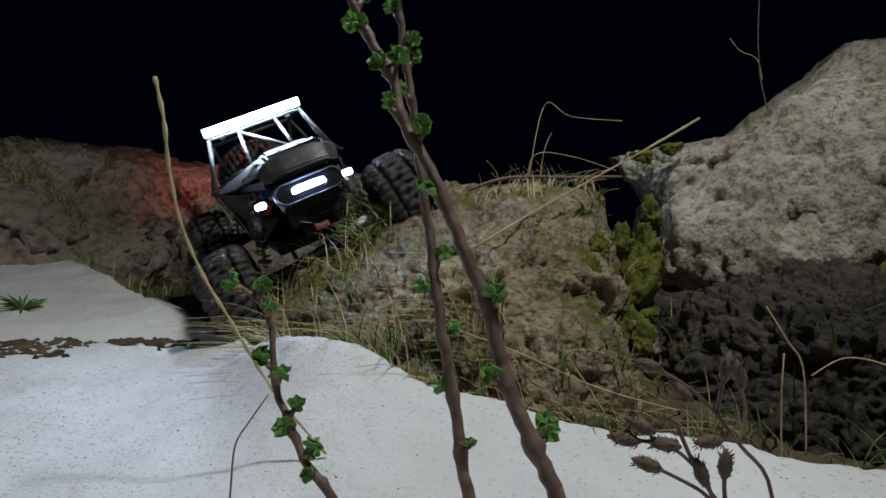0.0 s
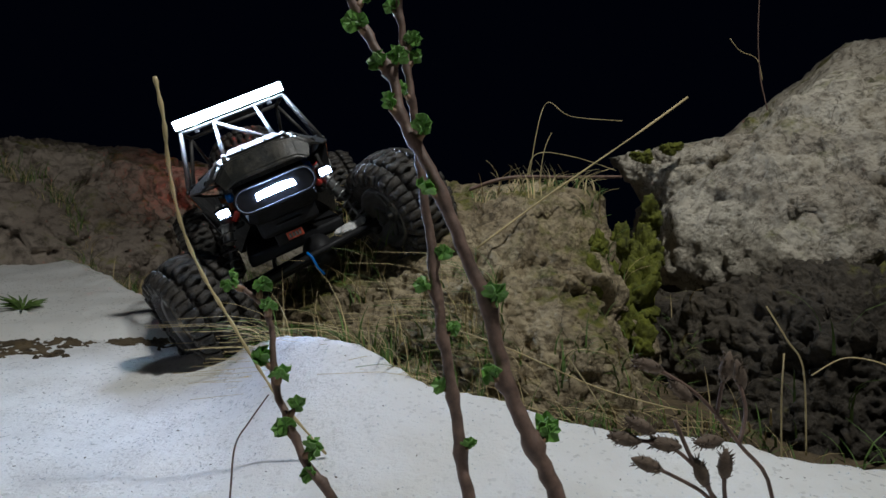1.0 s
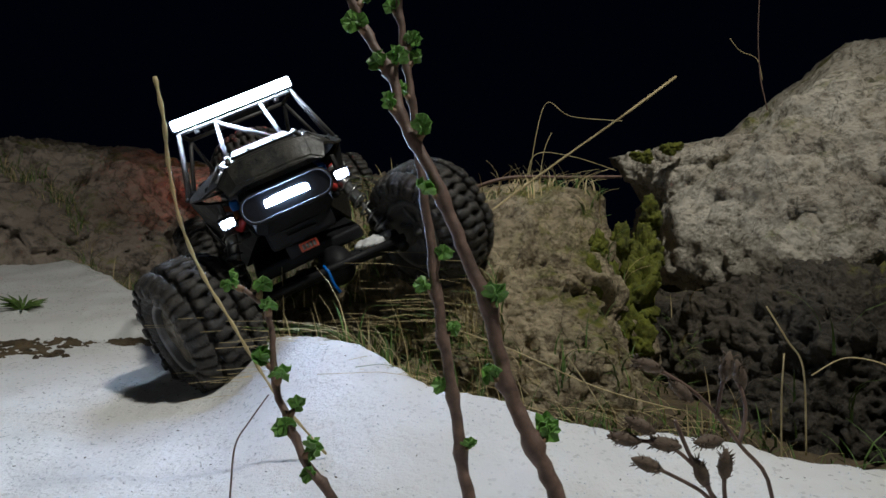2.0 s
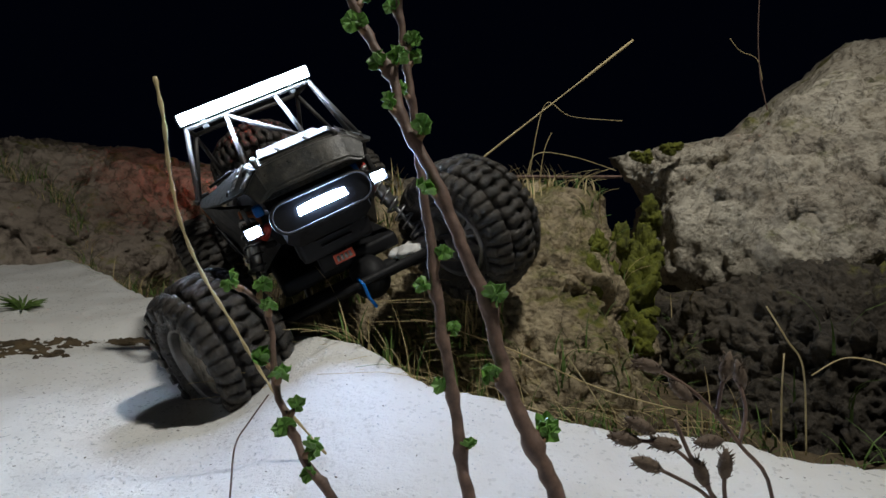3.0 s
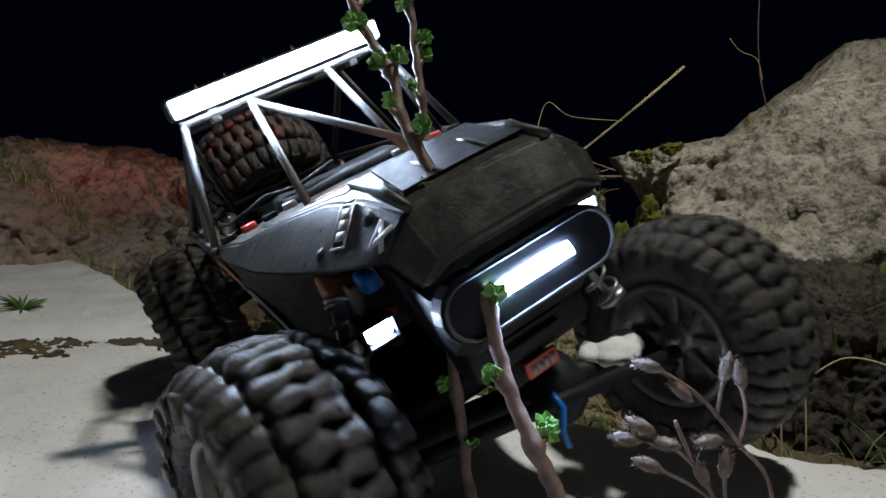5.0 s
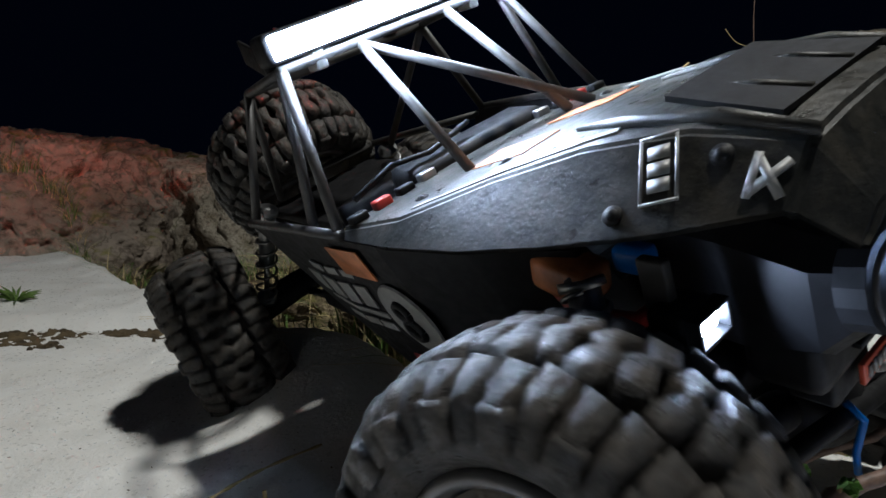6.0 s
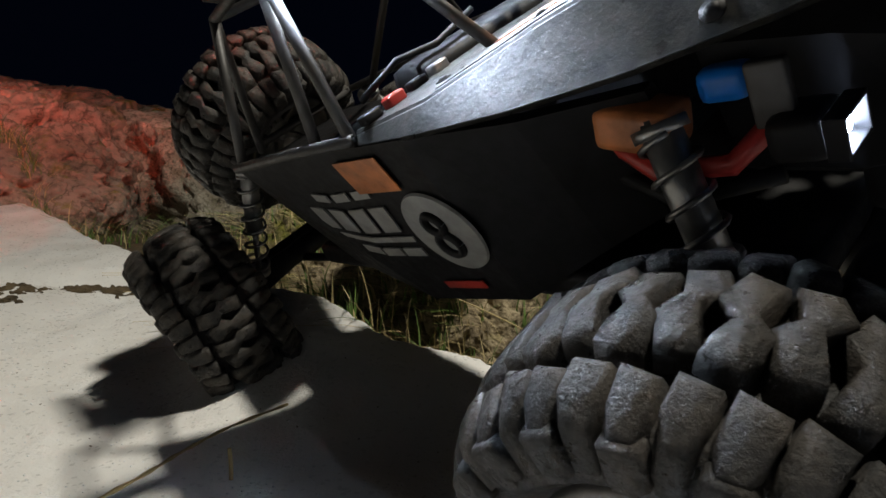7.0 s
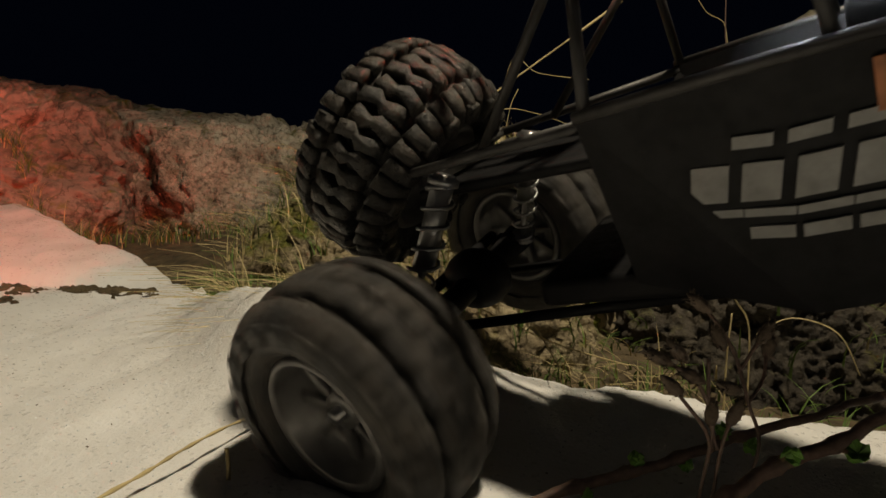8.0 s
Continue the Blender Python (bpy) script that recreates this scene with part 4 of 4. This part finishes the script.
small = build_branch("shrub_twig", "short budding twig with bright green leaves", [
    (-0.088, 0.28, 0.132), (-0.079, 0.28, 0.124), (-0.075, 0.278, 0.111), (-0.073, 0.275, 0.091), (-0.065, 0.27, 0.075), (-0.057, 0.265, 0.06), (-0.045, 0.26, 0.047), (-0.019, 0.25, 0.007)],
    0.0011, 0.0021, [(0.0, -0.8), (0.10, 0.5), (0.2, 0.3), (0.40, -1), (0.44, 0.6), (0.56, 0.8), (0.62, -0.8), (0.70, 0.7), (0.82, -1)], 15, 0.0082)


def build_stalk(name, label, pts, r0, r1, mat, wavy=0.0):
    base = Vector(pts[-1])
    root = tagged(new(name), label, "dry stalk", group="dry stalks")
    root.matrix_basis = Matrix.Translation(base)
    line = [p - base for p in curve_points(pts, 6)]
    n = len(line)
    bm = bmesh.new()
    tube(bm, line, [(r0 + (r1 - r0) * i / n) * (1 + wavy * math.sin(i * 1.9)) for i in range(n)], 6)
    part("stem", bm, mat, root)
    return root


stalk = build_stalk("grass_stalk", "long pale dry grass stalk with a beaded seed spike", [
    (-0.164, 0.36, 0.248), (-0.159, 0.36, 0.224), (-0.158, 0.365, 0.196), (-0.153, 0.37, 0.164), (-0.142, 0.375, 0.134), (-0.127, 0.38, 0.106), (-0.115, 0.385, 0.082), (-0.099, 0.39, 0.055), (-0.073, 0.395, 0.022)],
    0.0013, 0.0008, STRAW, 0.35)
loop = build_stalk("grass_stalk", "thin bent brown grass stalk over the snow", [(-0.091, 0.33, 0.074), (-0.101, 0.33, 0.06), (-0.11, 0.335, 0.046), (-0.114, 0.34, 0.023), (-0.117, 0.345, 0.0)], 0.0004, 0.0006, BARK)
stub = build_stalk("grass_stub", "short pale broken stub standing in the snow", [(-0.091, 0.33, 0.019), (-0.090, 0.33, 0.01), (-0.090, 0.331, -0.01)], 0.0012, 0.0014, STRAW)
for label, pts, r, mat in [
        ("thin dark twig standing behind the rocks", [(0.526, 1.05, 0.582), (0.523, 1.05, 0.507), (0.526, 1.05, 0.442), (0.535, 1.05, 0.395), (0.546, 1.04, 0.33)], 0.0016, BARK),
        ("thin pale side twig behind the rocks", [(0.476, 1.05, 0.5), (0.493, 1.05, 0.479), (0.521, 1.05, 0.465), (0.53, 1.05, 0.43)], 0.0011, STRAW),
        ("bent pale grass stem on the mossy boulder", [(0.241, 0.85, 0.322), (0.172, 0.85, 0.328), (0.137, 0.85, 0.344), (0.117, 0.85, 0.255), (0.115, 0.85, 0.22)], 0.0009, STRAW),
        ("drooping pale grass stem on the mossy boulder", [(0.23, 0.84, 0.254), (0.17, 0.84, 0.273), (0.121, 0.84, 0.274), (0.11, 0.84, 0.22)], 0.0009, STRAW),
        ("short pale grass stem on the mossy boulder", [(0.146, 0.85, 0.306), (0.135, 0.845, 0.28), (0.125, 0.84, 0.22)], 0.0008, STRAW),
        ("dead brown twig lying on the mossy boulder", [(0.237, 0.84, 0.246), (0.158, 0.82, 0.243), (0.083, 0.8, 0.240), (0.033, 0.8, 0.225)], 0.0034, BARK),
        ("long straw lying between rock and snow", [(0.189, 0.51, 0.02), (0.131, 0.54, 0.032), (0.06, 0.57, 0.06), (-0.002, 0.6, 0.078)], 0.0011, STRAW),
        ("short straw leaning between rock and snow", [(0.106, 0.54, 0.058), (0.118, 0.53, 0.04), (0.133, 0.52, 0.015)], 0.0009, STRAW),
        ("pale bent stem at the foot of the rock", [(0.225, 0.44, 0.110), (0.245, 0.45, 0.085), (0.262, 0.46, 0.062), (0.264, 0.46, 0.0)], 0.0010, STRAW),
        ("curved pale stem at the foot of the rock", [(0.345, 0.45, 0.03), (0.325, 0.45, 0.062), (0.295, 0.46, 0.071), (0.268, 0.46, 0.058)], 0.0008, STRAW),
        ("upright pale stem at the foot of the rock", [(0.248, 0.46, 0.074), (0.246, 0.46, 0.04), (0.246, 0.46, -0.01)], 0.0011, STRAW)]:
    build_stalk("grass_stalk", label, pts, r * 0.55, r * 0.75, mat)

# the stalk that lies across the truck's tyre: built along x, from its thick end
long_stalk = tagged(new("grass_stalk"), "long pale feathery grass stalk leaning on the boulder", "dry stalk", group="dry stalks")
bm = bmesh.new()
tube(bm, [(0.32 * k / 14, 0.006 * math.sin(k * 0.4), 0) for k in range(15)], [0.0014 - 0.00005 * k + (0.0008 if k > 10 else 0) for k in range(15)], 6)
part("stem", bm, STRAW, long_stalk)


def along(a, b):
    """A pose at a whose x axis points to b."""
    d = Vector(b) - Vector(a)
    return Matrix.Translation(a) @ d.to_track_quat("X", "Z").to_matrix().to_4x4()


# dead herb with seed heads
herb = tagged(new("seed_plant"), "dead brown herb with furry seed heads in the snow", "dead plant")
HERB = Vector((0.125, 0.245, -0.005))
herb.matrix_basis = Matrix.Translation(HERB)
rnd = random.Random(5)
STEMS = [[(0.125, 0.245, -0.005), (0.130, 0.25, 0.052), (0.117, 0.25, 0.073), (0.101, 0.25, 0.092), (0.084, 0.25, 0.103)], [(0.115, 0.245, 0.0), (0.102, 0.24, 0.056), (0.094, 0.24, 0.071), (0.088, 0.24, 0.085)],
         [(0.104, 0.24, 0.05), (0.098, 0.24, 0.058), (0.080, 0.237, 0.068)], [(0.117, 0.25, 0.073), (0.122, 0.255, 0.085), (0.121, 0.26, 0.097)], [(0.108, 0.25, 0.083), (0.110, 0.25, 0.095), (0.112, 0.25, 0.102)],
         [(0.124, 0.245, 0.0), (0.108, 0.24, 0.05), (0.107, 0.24, 0.066)], [(0.096, 0.24, 0.067), (0.086, 0.24, 0.075), (0.070, 0.24, 0.078)], [(0.106, 0.24, 0.052), (0.100, 0.24, 0.060), (0.098, 0.24, 0.066)]]
HEADS = [(0.081, 0.25, 0.104, -1, 0.3), (0.094, 0.25, 0.094, -0.8, 0.8), (0.112, 0.25, 0.103, 0.2, 1), (0.122, 0.26, 0.098, -0.2, 1), (0.069, 0.24, 0.078, -1, 0.15), (0.075, 0.24, 0.083, -1, 0.5), (0.084, 0.24, 0.076, -1, 0.1),
         (0.076, 0.235, 0.07, -1, 0.4), (0.101, 0.24, 0.077, -1, 0.0), (0.098, 0.24, 0.065, -0.4, 1), (0.107, 0.24, 0.068, 0, 1)]
for pts in STEMS:
    bm = bmesh.new()
    tube(bm, [p - HERB for p in curve_points(pts, 5)], 0.0008, 6)
    part("stem", bm, BARK, herb)
for x, y, z, dx, dz in HEADS:
    d = Vector((dx, rnd.uniform(-0.3, 0.3), dz)).normalized()
    c = Vector((x, y, z)) - HERB
    bm = bmesh.new()
    tube(bm, [c + d * 0.0062 * k for k in (-1, -0.6, -0.1, 0.4, 0.8, 1.1)], [0.0006, 0.0021, 0.0028, 0.0024, 0.0013, 0.0003], 9)
    for _ in range(46):
        k = rnd.uniform(-0.8, 0.9)
        side = Vector((rnd.uniform(-1, 1), rnd.uniform(-1, 1), rnd.uniform(-1, 1)))
        side = (side - d * side.dot(d)).normalized()
        p = c + d * 0.0062 * k + side * 0.0017
        tube(bm, [p, p + (side + d * 0.9).normalized() * 0.0022], [0.00035, 0.0001], 3)
    part("seed_head", bm, SEED, herb, "furry brown seed head")


def blades(name, label, spots, mat, seed, wide=0.0011):
    """Grass as one mesh: spots of (x range, y range, count, height, lean)."""
    rnd = random.Random(seed)
    verts, faces = [], []
    for (x0, x1), (y0, y1), count, height, (lx, ly) in spots:
        for _ in range(count):
            x, y = rnd.uniform(x0, x1), rnd.uniform(y0, y1)
            if y < snow_edge(x) - 0.002:
                y = snow_edge(x) + rnd.uniform(0.0, 0.05)
            z = ground_at(x, y) - 0.003
            h = height * rnd.uniform(0.45, 1.25)
            a = rnd.uniform(0, 6.28)
            lean = Vector((lx + 0.75 * math.cos(a), ly + 0.75 * math.sin(a), 0))
            side = Vector((-lean.y, lean.x, 0)).normalized() * wide * rnd.uniform(0.6, 1.2)
            start = len(verts)
            for k in range(5):
                s = k / 4
                p = Vector((x, y, z)) + lean * h * s * s * 0.9 + Vector((0, 0, h * (s - 0.42 * s * s * min(1.3, lean.length))))
                w = side * (1 - s * 0.9)
                fold = Vector((0, 0, 0.3 * wide))
                verts += [p - w, p + fold, p + w]
            for k in range(4):
                i = start + 3 * k
                faces += [(i, i + 1, i + 4, i + 3), (i + 1, i + 2, i + 5, i + 4)]
    me = bpy.data.meshes.new(name)
    me.from_pydata([v[:] for v in verts], [], faces)
    me.materials.append(mat)
    return tagged(new(name, me), label, "grass", kind="stuff")


EDGE_SPOT = ((-0.19, 0.06), (0.50, 0.66))
blades("green_grass", "short green grass between rock and snow", [(*EDGE_SPOT, 620, 0.05, (-0.5, -0.3)), ((0.06, 0.30), (0.46, 0.60), 260, 0.04, (-0.2, -0.3)), ((0.30, 0.75), (0.36, 0.58), 240, 0.055, (0.1, -0.1)),
       ((0.04, 0.16), (0.76, 0.86), 70, 0.03, (0, 0)), ((0.16, 0.28), (0.64, 0.80), 90, 0.03, (0, -0.3)), ((-0.26, -0.06), (0.70, 1.0), 220, 0.05, (-0.3, -0.2)), ((-1.2, -0.3), (1.22, 1.42), 420, 0.07, (0, -0.2))], GRASS, 2, 0.0013)
blades("dry_grass", "dry yellow grass between rock and snow", [(*EDGE_SPOT, 420, 0.075, (-0.7, -0.4)), ((0.06, 0.30), (0.46, 0.60), 160, 0.05, (-0.6, -0.3)), ((0.30, 0.75), (0.38, 0.58), 30, 0.05, (0.3, 0)),
       ((0.04, 0.20), (0.74, 0.88), 110, 0.045, (0.3, 0)), ((0.16, 0.28), (0.64, 0.80), 30, 0.04, (0, -0.3)), ((-0.26, -0.06), (0.70, 1.0), 260, 0.06, (-0.4, -0.3)), ((-1.2, -0.3), (1.22, 1.42), 320, 0.06, (0, -0.2)),
       ((-0.60, -0.30), (0.76, 0.92), 60, 0.02, (0.3, -0.3))], STRAW, 3, 0.0010)
for x, y, n, h in [(-0.655, 0.985, 26, 0.034), (-0.10, 0.80, 18, 0.04)]:
    rnd = random.Random(int(x * 100))
    bm = bmesh.new()
    z = ground_at(x, y)
    for k in range(n):
        a = 6.28 * k / n + rnd.uniform(-0.2, 0.2)
        d = Vector((math.cos(a), math.sin(a), rnd.uniform(0.15, 0.9)))
        tube(bm, [Vector((x, y, z - 0.004)), Vector((x, y, z)) + d * h * 0.5, Vector((x, y, z)) + d * h - Vector((0, 0, h * 0.2))], [0.0014, 0.0022, 0.0004], 5)
    tagged(link("herb_tuft", bm, GRASS), "small dark green tuft growing through the snow", "plant")

# moss cushions in the cleft
for k, (x, y, z, r, tall) in enumerate([(0.186, 0.705, 0.105, 0.017, 2.2), (0.222, 0.735, 0.085, 0.027, 2.0), (0.214, 0.700, 0.045, 0.020, 1.9), (0.250, 0.78, 0.140, 0.022, 2.0), (0.170, 0.690, 0.150, 0.012, 2.2), (0.196, 0.69, 0.070, 0.012, 2.4), (0.158, 0.668, 0.118, 0.011, 2.6), (0.205, 0.722, 0.150, 0.014, 2.4), (0.236, 0.742, 0.120, 0.020, 1.8), (0.262, 0.80, 0.190, 0.015, 2.2), (0.292, 0.93, 0.288, 0.016, 0.6), (0.335, 0.93, 0.300, 0.018, 0.5)]):
    bm = bmesh.new()
    bmesh.ops.create_icosphere(bm, subdivisions=5, radius=r, matrix=Matrix.Diagonal((0.85, 0.5, tall * 0.85, 1)))
    for v in bm.verts:
        q = v.co + Vector((k, 0, 0))
        v.co += v.co.normalized() * (r * 0.62 * noise.fractal(q * 52, 0.7, 2, 5) + 0.0016 * noise.noise(q * 260) + 0.0014 * noise.noise(q * 600))
        v.co += Vector((x, y, z))
    tagged(link("moss_cushion", bm, MOSS), "bright yellow-green moss cushion in the cleft", "moss")


def soil_patch(x0, x1, y0, y1, seed, label):
    """Bare soil that breaks through thin snow, with an uneven rim."""
    nx, ny = 70, 40
    verts, faces, keep = [], [], []
    for j in range(ny + 1):
        for i in range(nx + 1):
            u, v = i / nx, j / ny
            x, y = x0 + (x1 - x0) * u, y0 + (y1 - y0) * v
            m = 1 - max(abs(2 * u - 1), abs(2 * v - 1)) ** 2 + 0.9 * noise.fractal((x * 30, y * 60, seed), 0.8, 2, 4) - 0.62
            verts.append((x, y, ground_at(x, y) + (0.0016 if m > 0 else -0.010) + 0.0045 * noise.fractal((x * 90, y * 90, seed), 0.8, 2, 3)))
    w = nx + 1
    for j in range(ny):
        for i in range(nx):
            faces.append((j * w + i, j * w + i + 1, (j + 1) * w + i + 1, (j + 1) * w + i))
    me = bpy.data.meshes.new("soil_patch")
    me.from_pydata(verts, [], faces)
    me.materials.append(SOIL)
    tagged(new("soil_patch", me), label, "soil")


soil_patch(-0.64, -0.42, 0.72, 0.84, 1.0, "bare muddy soil strip in the melting snow")
soil_patch(-0.47, -0.30, 0.80, 0.88, 4.0, "narrow muddy soil strip in the melting snow")

# crumbs of soil and bark on the snow
rnd = random.Random(11)
bm = bmesh.new()
for _ in range(420):
    x, y = rnd.uniform(-0.75, 0.45), rnd.uniform(0.28, 1.0)
    if y < snow_edge(x) - 0.02:
        z = ground_at(x, y)
        bmesh.ops.create_cube(bm, size=1, matrix=Matrix.Translation((x, y, z)) @ Matrix.Rotation(rnd.uniform(0, 6), 4, "Z") @ Matrix.Diagonal((rnd.uniform(0.0004, 0.0022), rnd.uniform(0.0003, 0.0009), 0.0005, 1)))
tagged(link("soil_crumbs", bm, SOIL), "tiny dark crumbs of soil and bark scattered on snow", "debris", kind="stuff")


# coarse ice grains on the snow that catch the lights
rnd = random.Random(23)
verts, faces = [], []
for _ in range(9000):
    x, y = rnd.uniform(-0.75, 0.45), rnd.uniform(0.22, 0.9) ** 1.2
    if y > snow_edge(x) - 0.02:
        continue
    z = ground_at(x, y)
    q = Euler((rnd.uniform(0, 6), rnd.uniform(0, 6), rnd.uniform(0, 6))).to_matrix()
    s = rnd.uniform(0.0003, 0.0008)
    i = len(verts)
    for d in ((1, 0, 0), (-1, 0, 0), (0, 1, 0), (0, -1, 0), (0, 0, 1), (0, 0, -1)):
        verts.append((Vector((x, y, z + s * 0.3)) + q @ Vector(d) * s)[:])
    for a, b, c in ((0, 2, 4), (2, 1, 4), (1, 3, 4), (3, 0, 4), (2, 0, 5), (1, 2, 5), (3, 1, 5), (0, 3, 5)):
        faces.append((i + a, i + b, i + c))
me = bpy.data.meshes.new("ice_grains")
me.from_pydata(verts, [], faces)
me.materials.append(ICE)
tagged(new("ice_grains", me), "coarse glinting ice grains on the old snow", "ice", kind="stuff")


def bend(base, angle, about="Y"):
    return Matrix.Translation(base) @ Matrix.Rotation(radians(angle), 4, about)


SWAYING += [
    (thick, [(t, bend((0.06, 0.22, 0.009), near, "X") @ Matrix.Rotation(radians(a), 4, "Y")) for t, a, near in [(0, 0, 0), (5.2, 0, 0), (5.3, 2, 6), (5.4, 10, 15), (5.5, 23, 22), (5.6, 32, 24), (5.7, 52, 22), (5.85, 78, 14), (6.0, 86, 8), (8.0, 88, 6)]]),
    (slim, [(t, bend((0.024, 0.28, -0.005), a)) for t, a in [(0, 0), (4.2, 0), (4.9, 1), (5.2, 4), (5.3, 8), (5.4, 16), (5.5, 30), (5.7, 56), (6.0, 82), (8.0, 84)]]),
    (small, [(t, bend((-0.019, 0.25, 0.007), a)) for t, a in [(0, 0), (3.7, 0), (3.85, -4), (4.0, -10), (4.2, -13), (4.6, -40), (5.1, -80), (8.0, -84)]]),
    (stalk, [(t, bend((-0.073, 0.395, 0.022), a, x)) for t, a, x in [(0, 0, "X"), (3.3, 0, "X"), (3.5, -4, "X"), (3.6, 10, "X"), (3.8, 55, "X"), (4.0, 84, "X"), (8.0, 86, "X")]]),
    (loop, [(t, bend((-0.117, 0.345, 0.0), a, "X")) for t, a in [(0, 0), (3.5, 0), (3.7, 40), (4.0, 80), (8.0, 85)]]),
    (herb, [(t, bend(HERB, a)) for t, a in [(0, 0), (5.2, 0), (5.5, 25), (5.8, 55), (6.2, 70), (7.1, 68), (7.5, 25), (8.0, 20)]]),
    (long_stalk, [(t, along(a, b)) for t, a, b in [
        (0.0, (0.03, 0.66, 0.150), (0.32, 0.75, 0.315)), (0.5, (0.03, 0.66, 0.150), (0.30, 0.75, 0.338)), (1.5, (0.04, 0.66, 0.155), (0.292, 0.75, 0.335)), (3.0, (-0.02, 0.70, 0.20), (0.20, 0.75, 0.378)),
        (4.2, (-0.02, 0.70, 0.20), (0.193, 0.75, 0.383)), (5.3, (0.06, 0.68, 0.16), (0.285, 0.75, 0.345)), (8.0, (0.0, 0.70, 0.20), (0.222, 0.75, 0.375))]]),
]

motions()
